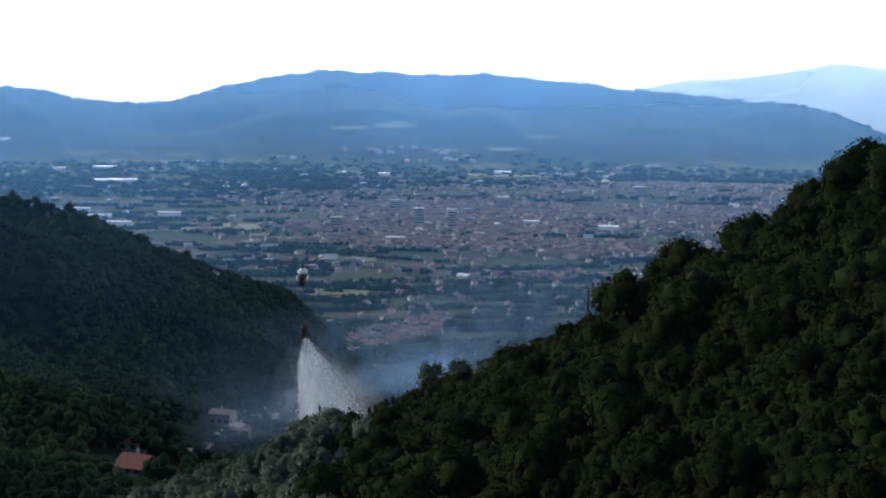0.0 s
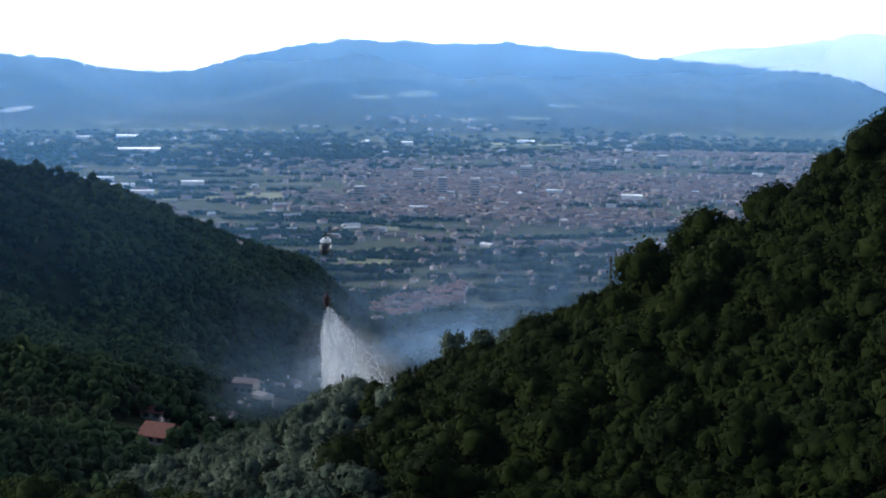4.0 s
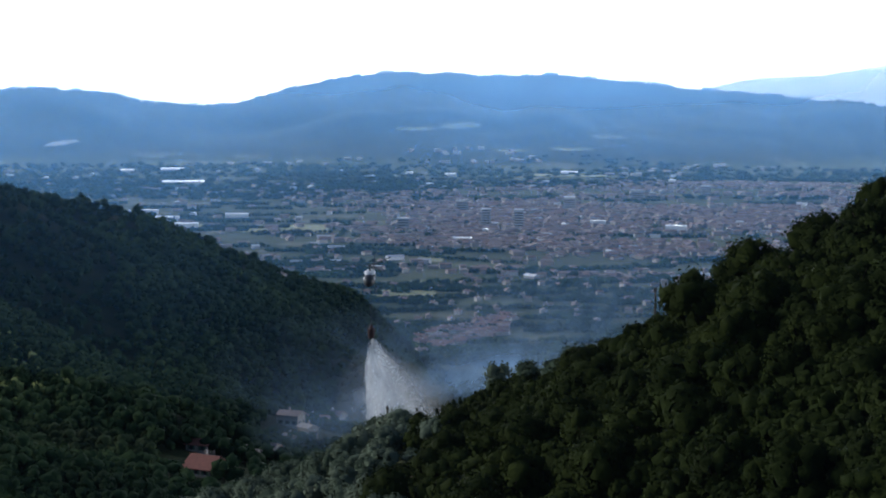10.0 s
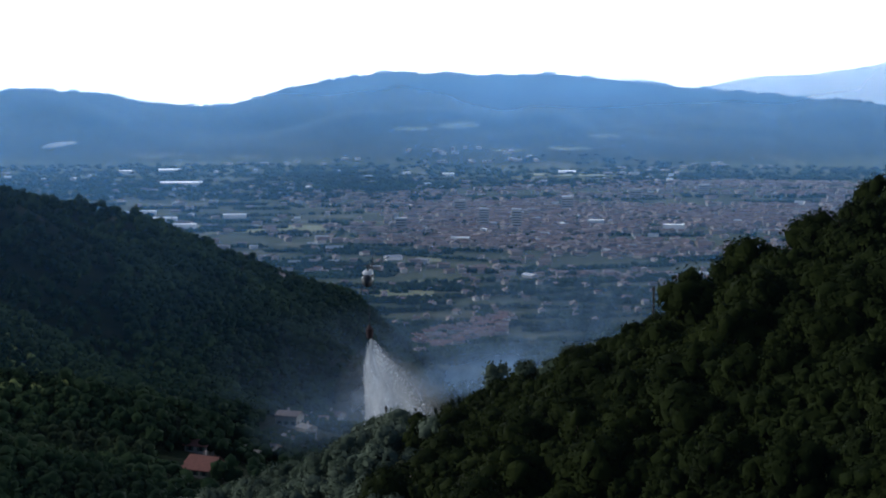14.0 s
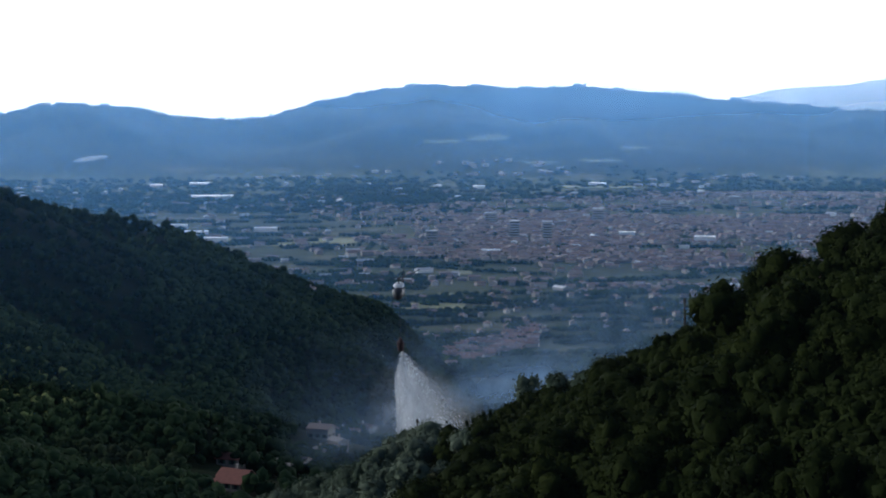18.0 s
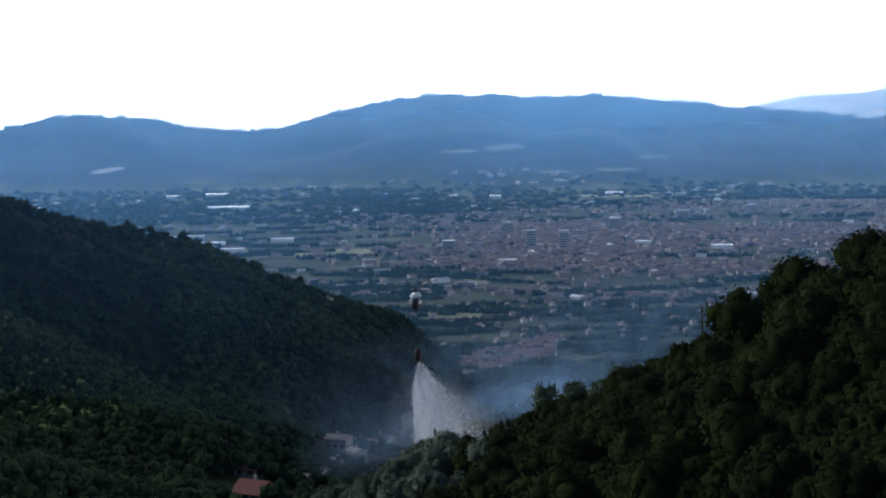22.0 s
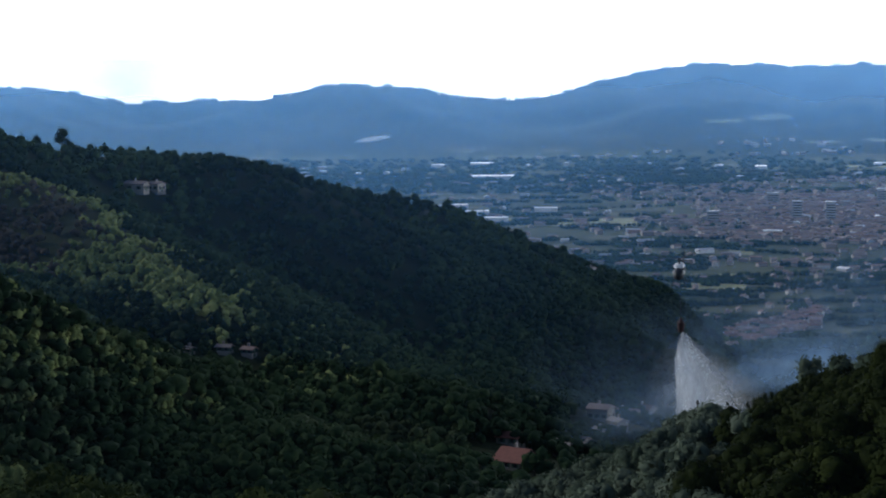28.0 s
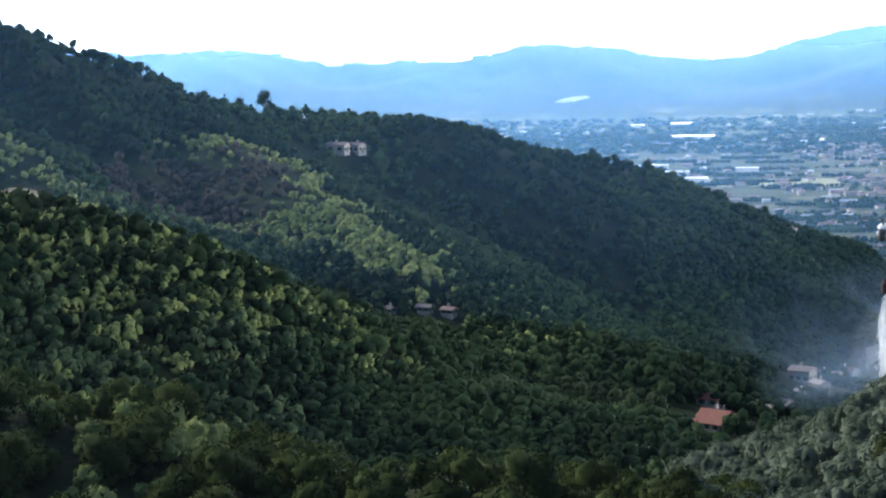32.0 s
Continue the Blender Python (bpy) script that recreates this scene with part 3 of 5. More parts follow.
def build_woods():
    rng = np.random.default_rng(7)
    far_kinds = [crown(rng, 6.5, 6.8, 3, 0.0, 0.9, 6, 1) for _ in range(10)]
    X, Y = scatter(rng, 44000, -36, 3, 365, 1750)
    X2, Y2 = scatter(rng, 7000, -9.5, -2.5, 650, 1550)
    X, Y = np.append(X, X2), np.append(Y, Y2)
    h = height(X, Y)
    D, AZ = np.hypot(X, Y), np.degrees(np.arctan2(X, Y))
    keep = (h > FLOOR + 14) & in_sight(X, Y, 4.0) & clear_of(X, Y)
    keep &= ~((AZ > -6.5) & (AZ < 2) & (D > 930) & (h < FLOOR + 45) & (rng.random(len(X)) < 0.3))
    # strip along the crests whose trees take the leaf colour painted as sunlit
    lit_crest_off = np.minimum(crest_distance(X, Y, LIT_SPUR[1:]), crest_distance(X, Y, UPPER_SPUR) * 1.3)
    lit = lit_crest_off < 28 + 16 * wave(X, Y, 40.0, 8)
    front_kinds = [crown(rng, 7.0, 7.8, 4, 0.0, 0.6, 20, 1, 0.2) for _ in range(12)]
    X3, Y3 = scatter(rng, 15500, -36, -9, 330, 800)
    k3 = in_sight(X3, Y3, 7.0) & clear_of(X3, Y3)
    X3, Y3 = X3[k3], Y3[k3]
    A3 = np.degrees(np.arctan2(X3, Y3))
    # crest and patches of the front spur given the sunlit leaf colour
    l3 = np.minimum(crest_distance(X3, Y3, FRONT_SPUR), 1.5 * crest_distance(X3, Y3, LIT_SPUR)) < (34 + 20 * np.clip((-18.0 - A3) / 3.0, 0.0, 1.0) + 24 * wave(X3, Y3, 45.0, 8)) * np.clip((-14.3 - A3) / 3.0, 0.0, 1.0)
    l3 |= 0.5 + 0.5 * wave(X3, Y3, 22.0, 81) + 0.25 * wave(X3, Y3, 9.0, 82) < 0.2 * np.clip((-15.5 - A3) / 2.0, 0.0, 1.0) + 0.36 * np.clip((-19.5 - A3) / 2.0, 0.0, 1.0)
    woods("woodland", "wood on the front spur with sunlight painted into its green", X3[l3], Y3[l3], 15, front_kinds, 0.33, 0.66, M_SUNLIT)
    # the shoulder takes the half-lit leaf colour, the valley below the plain wood tones
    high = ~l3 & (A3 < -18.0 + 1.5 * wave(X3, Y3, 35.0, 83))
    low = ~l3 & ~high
    woods("woodland", "wood on the shoulder of the front spur, painted half sunlit", X3[high], Y3[high], 16, front_kinds, 0.35, 0.72, M_HALF_LIT)
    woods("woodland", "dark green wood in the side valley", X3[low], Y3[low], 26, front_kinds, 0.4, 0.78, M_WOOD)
    g = onto(-21.1, -5.3)
    dry = keep & (np.hypot(X - g.x, (Y - g.y) * 0.7) < 40 + 12 * wave(X, Y, 20.0, 14))
    woods("scrub", "brown dry scrub in the gully between the spurs", X[dry], Y[dry], 17, far_kinds, 0.5, 0.8, M_DRY, "scrub")
    keep &= ~dry
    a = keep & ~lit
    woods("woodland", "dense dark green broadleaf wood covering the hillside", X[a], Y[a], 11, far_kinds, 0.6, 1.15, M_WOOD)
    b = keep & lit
    woods("woodland", "young yellow-green wood along the open spurs, painted paler as sunlit", X[b], Y[b], 12, far_kinds, 0.4, 0.75, M_SUNLIT)
    # the near spur
    X, Y = scatter(rng, 2300, -9.0, 19, 165, 345)
    near = crest_distance(X, Y, RIGHT_SPUR)
    keep = (near < 130) & in_sight(X, Y, 5.0) & clear_of(X, Y)
    # the terraces below the spur carry olives
    A = np.degrees(np.arctan2(X, Y))
    olive = keep & ((A < -2.4 + 2.0 * wave(X, Y, 15.0, 5)) & (near < 75) | (A < 1.6) & (near < 5))
    keep &= ~olive
    OX, OY = X[olive], Y[olive]
    X, Y = X[keep], Y[keep]
    mid_kinds = [crown(rng, 6.8, 6.0, 12, 0.0, 0.3, 460, 1, 0.12, 0.0, 0.7, 0.86, (0.82, 1.16)) for _ in range(6)]
    kinds = [tree_thing("broadleaf_tree", 100 + k, 7.0, 6.0, 16, M_SPUR_SHADE, "dark green broadleaf tree on the steep near spur", "tree", "trees of the near spur", 0.05, 0.16, 0.2, 1900) for k in range(6)]
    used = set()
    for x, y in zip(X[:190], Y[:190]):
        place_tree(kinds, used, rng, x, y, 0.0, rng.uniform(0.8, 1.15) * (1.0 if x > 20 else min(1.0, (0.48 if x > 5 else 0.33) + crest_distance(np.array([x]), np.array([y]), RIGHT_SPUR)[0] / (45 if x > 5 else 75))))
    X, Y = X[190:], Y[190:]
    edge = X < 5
    woods("woodland", "dark green scrub and trees covering the near spur", X[~edge], Y[~edge], 13, mid_kinds, 0.45, 0.8, M_SPUR_SHADE)
    woods("woodland", "low dark scrub on the outer edge of the near spur", X[edge], Y[edge], 27, mid_kinds, 0.33, 0.55, M_SPUR_SHADE)
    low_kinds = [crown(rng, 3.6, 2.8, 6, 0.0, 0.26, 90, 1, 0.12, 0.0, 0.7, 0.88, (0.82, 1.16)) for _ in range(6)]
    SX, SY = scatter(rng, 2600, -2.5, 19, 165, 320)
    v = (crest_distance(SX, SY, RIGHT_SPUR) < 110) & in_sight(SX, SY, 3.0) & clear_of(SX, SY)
    woods("undergrowth", "dark green shrubs between the trees of the near spur", SX[v], SY[v], 20, low_kinds, 0.7, 1.25, M_SPUR_SHADE, "shrubs")
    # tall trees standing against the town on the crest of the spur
    big = [tree_thing("broadleaf_tree", 140 + k, 9.5, 10.5, 20, M_SPUR_SHADE, "tall dense dark tree on the crest of the near spur", "tree", "crest trees", leaf=0.34, sprays=2200) for k in range(2)]
    used = set()
    for az, d, size in CREST_TREES:
        p = stand(az, d)
        place_tree(big, used, np.random.default_rng(int(d * 10 + az * 100)), p.x, p.y, 0.0, size)
    # an airy young tree on the edge, and one beside the tall ones
    thin = tree_thing("young_tree", 150, 3.2, 4.6, 7, M_SPUR_SHADE, "thin airy young tree on the edge of the spur", "tree", "young trees", 0.3, 0.06, 0.14, 300)
    thin.matrix_basis = pose(*stand(0.43, 296))
    copy_thing(thin, pose(*stand(8.95, 263), 0, 0, 70))
    kinds = [tree_thing("olive_tree", 160 + k, 5.2, 4.6, 13, M_OLIVE, "silvery grey-green olive tree on the terraced slope", "tree", "olive grove", 0.12, 0.13, 0.17, 900) for k in range(4)]
    used = set()
    for x, y in zip(OX[:260], OY[:260]):
        place_tree(kinds, used, rng, x, y, 0.0, 0.9 if math.degrees(math.atan2(x, y)) < -2.6 else 0.5)
    if len(OX) > 260:
        grove = [crown(rng, 5.0, 4.6, 10, 0.0, 0.22, 420, 1, 0.12, 0.0, 0.7, 0.86, (0.82, 1.16)) for _ in range(4)]
        woods("olive_grove", "silvery olive trees covering the terraced slope", OX[260:], OY[260:], 18, grove, 0.7, 1.1, M_OLIVE, "olive grove")
    # the bank before the camera
    X, Y = scatter(rng, 7000, -36, 18, 130, 330)
    keep = (crest_distance(X, Y, NEAR_BANK) < np.where(np.degrees(np.arctan2(X, Y)) < -7.5, 36, 10)) & in_sight(X, Y, 6.0)
    X, Y = X[keep], Y[keep]
    kinds = [tree_thing("broadleaf_tree", 200 + k, 6.8, 6.0, 16, M_BANK, "leafy green tree on the bank below the viewpoint", "tree", "trees on the near bank", 0.05, 0.16, 0.19, 2000) for k in range(5)]
    used = set()
    for x, y in zip(X[:95], Y[:95]):
        place_tree(kinds, used, rng, x, y, 0.0, rng.uniform(0.85, 1.3))
    X, Y = X[95:820], Y[95:820]
    # about half the left-hand scrub gets the leaf colour with sunlight painted in
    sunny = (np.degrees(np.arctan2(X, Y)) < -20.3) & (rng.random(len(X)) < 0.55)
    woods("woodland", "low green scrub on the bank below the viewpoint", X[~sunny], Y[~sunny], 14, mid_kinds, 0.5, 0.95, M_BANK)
    woods("woodland", "shrubs on the open top of the bank, painted pale green as sunlit", X[sunny], Y[sunny], 19, mid_kinds, 0.4, 0.75, M_SUNLIT)


def build_far_crest():
    """Trees that roughen the skyline of the far range."""
    rng = np.random.default_rng(71)
    kinds = [crown(rng, 9.0, 6.0, 2, 0.0, 1.4, 4, 1) for _ in range(5)]
    pts = np.array([at(*c) for c in MAIN_RANGE])
    step = np.hypot(*(pts[1:] - pts[:-1]).T[:2])
    k, f = rng.choice(len(step), 4200, p=step / step.sum()), rng.random(4200)
    X = pts[k, 0] + f * (pts[k + 1, 0] - pts[k, 0])
    Y = pts[k, 1] + f * (pts[k + 1, 1] - pts[k, 1]) - rng.uniform(-10, 16, 4200)
    v = wave(X, Y, 27.0, 72) + 0.5 * wave(X, Y, 11.0, 73) > -0.1
    woods("woodland", "blue-green woods along the crest of the far range", X[v], Y[v], 74, kinds, 0.45, 1.05, M_WOOD)


def build_pines():
    """Taller trees that stand out on the crest of the far hillside."""
    kinds = [tree_thing("pine_tree", 260 + k, 7.0, 11.0, 7, M_CYPRESS, "tall dark pine standing out on the wooded crest", "tree", "crest pines", 0.4, 0.2, 0.5, 200) for k in range(3)]
    used = set()
    for az, d, size in PINES:
        p = stand(az, d)
        place_tree(kinds, used, np.random.default_rng(int(d - az * 100)), p.x, p.y, 0.0, size)


PINES = [(-19.12, 1058, 1.1), (-18.95, 1060, 0.9), (-19.70, 1048, 0.7), (-13.32, 1174, 0.9), (-10.94, 1235, 0.8), (-23.83, 1000, 0.8), (-12.22, 1200, 0.7), (-15.15, 1138, 0.7), (-10.30, 1262, 0.7), (-8.63, 1306, 0.7)]
CREST_TREES = [(6.04, 268, 0.70), (5.54, 269, 0.5), (6.59, 267, 0.58), (7.03, 266, 0.45), (7.71, 265, 0.78), (7.99, 265, 0.6), (9.58, 262, 0.4), (10.26, 260, 0.4), (4.00, 280, 0.3)]
build_woods()
build_far_crest()
build_pines()

# ---- buildings ----


def gable_arrays(w, l, h, rise, over=0.5):
    """Walls and a tiled gable roof, ridge along y. Returns (points, quads) of each."""
    x, y = w / 2, l / 2
    wall = np.array([(-x, -y, -1.5), (x, -y, -1.5), (x, y, -1.5), (-x, y, -1.5), (-x, -y, h), (x, -y, h), (x, y, h), (-x, y, h), (0, -y, h + rise), (0, y, h + rise)], float)
    wf = np.array([(0, 1, 5, 4), (1, 2, 6, 5), (2, 3, 7, 6), (3, 0, 4, 7), (4, 5, 8, 8), (6, 7, 9, 9)])
    X, Y, d = x + over, y + over, rise / x * over
    t = 0.25
    roof = np.array([(-X, -Y, h - d), (0, -Y, h + rise), (0, Y, h + rise), (-X, Y, h - d), (X, -Y, h - d), (X, Y, h - d),
                     (-X, -Y, h - d + t), (0, -Y, h + rise + t), (0, Y, h + rise + t), (-X, Y, h - d + t), (X, -Y, h - d + t), (X, Y, h - d + t)], float)
    rf = np.array([(0, 1, 2, 3), (1, 4, 5, 2), (6, 9, 8, 7), (7, 8, 11, 10), (0, 3, 9, 6), (4, 10, 11, 5), (0, 6, 7, 1), (1, 7, 10, 4), (3, 2, 8, 9), (2, 5, 11, 8)])
    return (wall, wf), (roof, rf)


def poly_mesh(name, v, f, mat):
    me = bpy.data.meshes.new(name)
    me.from_pydata([tuple(p) for p in v], [], [tuple(dict.fromkeys(int(i) for i in q)) for q in f])
    me.materials.append(mat)
    return me


def spin(v, x, y, z, a):
    c, s_ = math.cos(a), math.sin(a)
    return np.stack([v[:, 0] * c - v[:, 1] * s_ + x, v[:, 0] * s_ + v[:, 1] * c + y, v[:, 2] + z], -1)


def house_thing(w, l, h, rise, name="house", label="", group="", windows=0, wall_mat=None, roof_mat=None, wall_label="", chimney=True):
    ob = tagged(new(name), label, "house", group)
    (wv, wf), (rv, rf) = gable_arrays(w, l, h, rise)
    of_mesh("wall", poly_mesh("wall", wv, wf, wall_mat or M_RENDER), ob, wall_label)
    roof = of_mesh("roof", poly_mesh("roof", rv, rf, roof_mat or M_TILE), ob)
    if chimney:
        bm = bmesh.new()
        box(bm, w * 0.18, w * 0.18 + 0.7, l * 0.12, l * 0.12 + 0.6, h + rise * 0.3, h + rise * 1.0 + 0.9)
        box(bm, w * 0.18 - 0.12, w * 0.18 + 0.82, l * 0.12 - 0.12, l * 0.12 + 0.72, h + rise + 0.9, h + rise + 1.05)
        part("chimney", bm, M_RENDER, roof)
    if windows:
        for sx in (-1, 1):
            for k in range(windows):
                for floor_z in ((1.0, 4.0) if h > 5 else (1.0,)):
                    yy = -l / 2 + l * (k + 0.5) / windows
                    win = tagged(new("window"))
                    win.parent = ob
                    win.location = (sx * (w / 2 + 0.02), yy, floor_z)
                    bm = bmesh.new()
                    box(bm, -0.03, 0.03, -0.5, 0.5, 0, 1.4)
                    part("pane", bm, M_GLASS, win)
                    for q in (-0.85, 0.85):
                        bm = bmesh.new()
                        box(bm, -0.05, 0.05, q - 0.3, q + 0.3, -0.05, 1.45)
                        part("shutter", bm, M_SHUTTER, win)
                    bm = bmesh.new()
                    box(bm, -0.12, 0.14, -0.6, 0.6, -0.12, 0)
                    part("sill", bm, M_SHED, win)
        for sy in (-1, 1):
            bm = bmesh.new()
            box(bm, -0.55, 0.55, sy * l / 2 - 0.06, sy * l / 2 + 0.06, -0.1, 2.1)
            part("door", bm, M_SHUTTER, ob)
            for xx in (-w * 0.28, w * 0.28):
                win = new("window")
                win.parent = ob
                win.location = (xx, sy * (l / 2 + 0.02), 1.0 if h < 5 else 3.9)
                bm = bmesh.new()
                box(bm, -0.5, 0.5, -0.03, 0.03, 0, 1.4)
                part("pane", bm, M_GLASS, win)
    return ob


def joined_houses(name, label, spots, seed, wall_mat, roof_mat, size=(4.6, 7.6), category="town"):
    """Far houses in two meshes under one thing."""
    rng = np.random.default_rng(seed)
    WV, WF, RV, RF = [], [], [], []
    nw = nr = 0
    for x, y, z in spots:
        w = rng.uniform(*size)
        (wv, wf), (rv, rf) = gable_arrays(w, w * rng.uniform(1.0, 2.2), rng.uniform(2.4, 4.4), w * 0.17)
        a = rng.normal(0.15, 0.3) + (math.pi / 2) * (rng.random() < 0.72)
        WV.append(spin(wv, x, y, z, a))
        RV.append(spin(rv, x, y, z, a))
        WF.append(wf + nw)
        RF.append(rf + nr)
        nw += len(wv)
        nr += len(rv)
    ob = tagged(new(name), label, category, kind="stuff")
    of_mesh("wall", poly_mesh("wall", np.concatenate(WV), np.concatenate(WF), wall_mat), ob)
    of_mesh("roof", poly_mesh("roof", np.concatenate(RV), np.concatenate(RF), roof_mat), ob)
    return ob


def spread(rng, n, az0, az1, el0, el1):
    """Places on the plain, evenly spread as seen from the eye."""
    az = rng.uniform(az0, az1, n)
    d = FLOOR / np.tan(np.radians(rng.uniform(el0, el1, n)))
    X, Y = d * np.sin(np.radians(az)), d * np.cos(np.radians(az))
    return X, Y, d


def build_town():
    rng = np.random.default_rng(21)
    # town centre, dense; suburbs, loose
    X1, Y1, D1 = spread(rng, 19000, -9.0, 12.5, -6.9, -3.7)
    town = wave(X1, Y1, 330.0, 31) + 0.6 * wave(X1 * 0.6, Y1 * 1.3, 120.0, 32)
    az = np.degrees(np.arctan2(X1, Y1))
    east = np.clip((az + 3.0) / 6.0, 0, 1)
    dens = np.clip((az + 6.5) / 6.0, 0, 1) * np.clip((D1 - 2150 + 300 * east) / 450.0, 0.015, 1) * np.clip((3420 + 330 * east - D1) / 90.0, 0.02, 1)
    keep = rng.random(len(X1)) < np.clip(dens * (0.42 + 1.0 * town), 0.015, 0.9)
    X, Y = X1[keep], Y1[keep]
    X2, Y2, D2 = spread(rng, 480, -20, 12, -7.4, -3.75)
    X, Y = np.concatenate([X, X2]), np.concatenate([Y, Y2])
    ok = in_sight(X, Y, 6.0)
    X, Y = X[ok], Y[ok]
    D = np.hypot(X, Y)
    order = np.argsort(D)
    X, Y = X[order], Y[order]
    Z = height(X, Y)
    near = 120
    joined_houses("town_houses", "terracotta-roofed houses of the town on the plain", list(zip(X[near:], Y[near:], Z[near:])), 22, M_RENDER, M_TILE)
    kinds = [house_thing(w, l, h, w * 0.2, label="pale rendered house with a terracotta roof among fields", group="houses on the plain") for w, l, h in ((4.5, 6, 2.8), (4.5, 5.5, 3.4), (4.5, 8, 2.6), (5, 6, 3.6))]
    first = set()
    for x, y, z in zip(X[:near], Y[:near], Z[:near]):
        k = int(rng.integers(4))
        m = pose(x, y, z, 0, 0, math.degrees(rng.normal(0.25, 0.3) + (math.pi / 2) * rng.integers(2)))
        if k in first:
            copy_thing(kinds[k], m)
        else:
            first.add(k)
            kinds[k].matrix_basis = m
    # villages and farms on the foot of the far range
    A = np.radians(rng.uniform(-24, 12, 900))
    D = rng.uniform(3880, 4180, 900)
    X, Y = D * np.sin(A), D * np.cos(A)
    v = wave(X, Y, 220.0, 41) > 0.25
    X, Y = X[v][:90], Y[v][:90]
    joined_houses("hill_villages", "pale houses scattered over the foot of the far range", list(zip(X, Y, height(X, Y))), 23, M_RENDER, M_OLD_TILE, (5, 8))
    # white sheds and greenhouses
    for spec in SHEDS:
        az, el, length, depth, tall = spec
        d = FLOOR / math.tan(radians(el))
        p = Vector((d * math.sin(radians(az)), d * math.cos(radians(az)), FLOOR))
        (wv, wf), (rv, rf) = gable_arrays(depth, length, tall, depth * 0.06, 0.3)
        ob = tagged(new("industrial_shed"), "long low white industrial shed on the plain", "shed", "white sheds")
        of_mesh("wall", poly_mesh("wall", wv, wf, M_WHITE), ob)
        of_mesh("roof", poly_mesh("roof", rv, rf, M_METAL), ob, "shining pale metal roof")
        ob.matrix_basis = pose(p.x, p.y, float(height(np.array([p.x]), np.array([p.y]))[0]), 0, 0, 90 - az)
    X, Y, D = spread(rng, 170, -20, 12, -6.2, -3.5)
    (joined_houses("factory_roofs", "pale flat-roofed sheds of the town's outskirts", list(zip(X, Y, height(X, Y))), 24, M_SHED, M_SHED, (5, 9)))
    # blocks of flats
    for az, el, w, tall in FLATS:
        d = FLOOR / math.tan(radians(el))
        ob = tagged(new("apartment_block"), "pale multi-storey block of flats above the roofs", "apartment block", "blocks of flats")
        bm = bmesh.new()
        box(bm, -w / 2, w / 2, -6, 6, -2, tall)
        part("wall", bm, M_RENDER, ob)
        bm = bmesh.new()
        box(bm, -w / 2 - 0.4, w / 2 + 0.4, -6.4, 6.4, tall, tall + 0.6)
        part("roof", bm, M_SHED, ob)
        bm = bmesh.new()
        for fl in range(int(tall // 3.1)):
            box(bm, -w / 2 + 0.8, w / 2 - 0.8, -6.06, -5.9, fl * 3.1 + 1.0, fl * 3.1 + 2.4)
        part("window_band", bm, M_GLASS, ob)
        ob.matrix_basis = pose(d * math.sin(radians(az)), d * math.cos(radians(az)), FLOOR, 0, 0, -az)
    # hedges, orchards and tree rows of the plain: lines of trees along the fields' edges
    kinds = [crown(rng, 6.0, 4.6, 1, 0.0, 0.9, 3, 1, 0.25) for _ in range(8)]
    X, Y, D = spread(rng, 950, -22, 13, -8.6, -3.5)
    east = np.clip((X / D + 0.1) * 8.0, 0.0, 1.0)
    v = (rng.random(len(X)) > np.where(D > 2300, 0.75 * east, 0.1)) & (height(X, Y) < FLOOR + 45)
    X, Y = X[v], Y[v]
    turn = rng.normal(0.1, 0.22, len(X)) + (math.pi / 2) * (rng.random(len(X)) < 0.18)
    rows = rng.uniform(25, 120, len(X))
    HX, HY = [], []
    for x, y, a, l in zip(X, Y, turn, rows):
        n = int(l / 4.5) + 2
        for band in range(int(rng.integers(1, 4))):
            t = np.linspace(-l / 2, l / 2, n) + rng.normal(0, 1.0, n)
            HX.append(x + t * math.cos(a) - band * 6.0 * math.sin(a))
            HY.append(y + t * math.sin(a) + band * 6.0 * math.cos(a) + rng.normal(0, 0.8, n))
    X, Y = np.concatenate(HX), np.concatenate(HY)
    v = in_sight(X, Y, 5.0)
    X, Y = X[v], Y[v]
    woods("tree_rows", "dark hedges, orchards and tree rows between the fields", X, Y, 25, kinds, 0.5, 1.15, M_WOOD, "hedges")
    # the wooded belt at the foot of the far range
    X, Y, D = spread(rng, 5500, -22, 13, -4.2, -3.31)
    v = (wave(X * 0.25, Y * 1.2, 130.0, 55) + 0.7 * wave(X * 0.3, Y * 1.6, 45.0, 56) > np.where(D > 3700, -0.75, -0.3 + 0.7 * np.clip(X / D * 12.0, 0.0, 1.0)))
    broad = [crown(rng, 17.0, 5.0, 4, 0.0, 1.3, 4, 1) for _ in range(6)]
    woods("tree_belt", "dark woods and orchards at the foot of the far range", X[v], Y[v], 57, broad, 0.5, 1.2, M_WOOD, "woodland")


# pale stubble and meadow strips: two corners as bearing and rise
FIELDS = [((-7.71, -4.87), (-4.65, -5.06)), ((-3.57, -6.51), (-1.91, -6.68)), ((-2.64, -6.26), (-2.06, -6.38)), ((0.49, -3.53), (2.50, -3.58)), ((-9.05, -4.85), (-7.85, -4.99)), ((-2.36, -5.63), (-1.71, -5.76))]


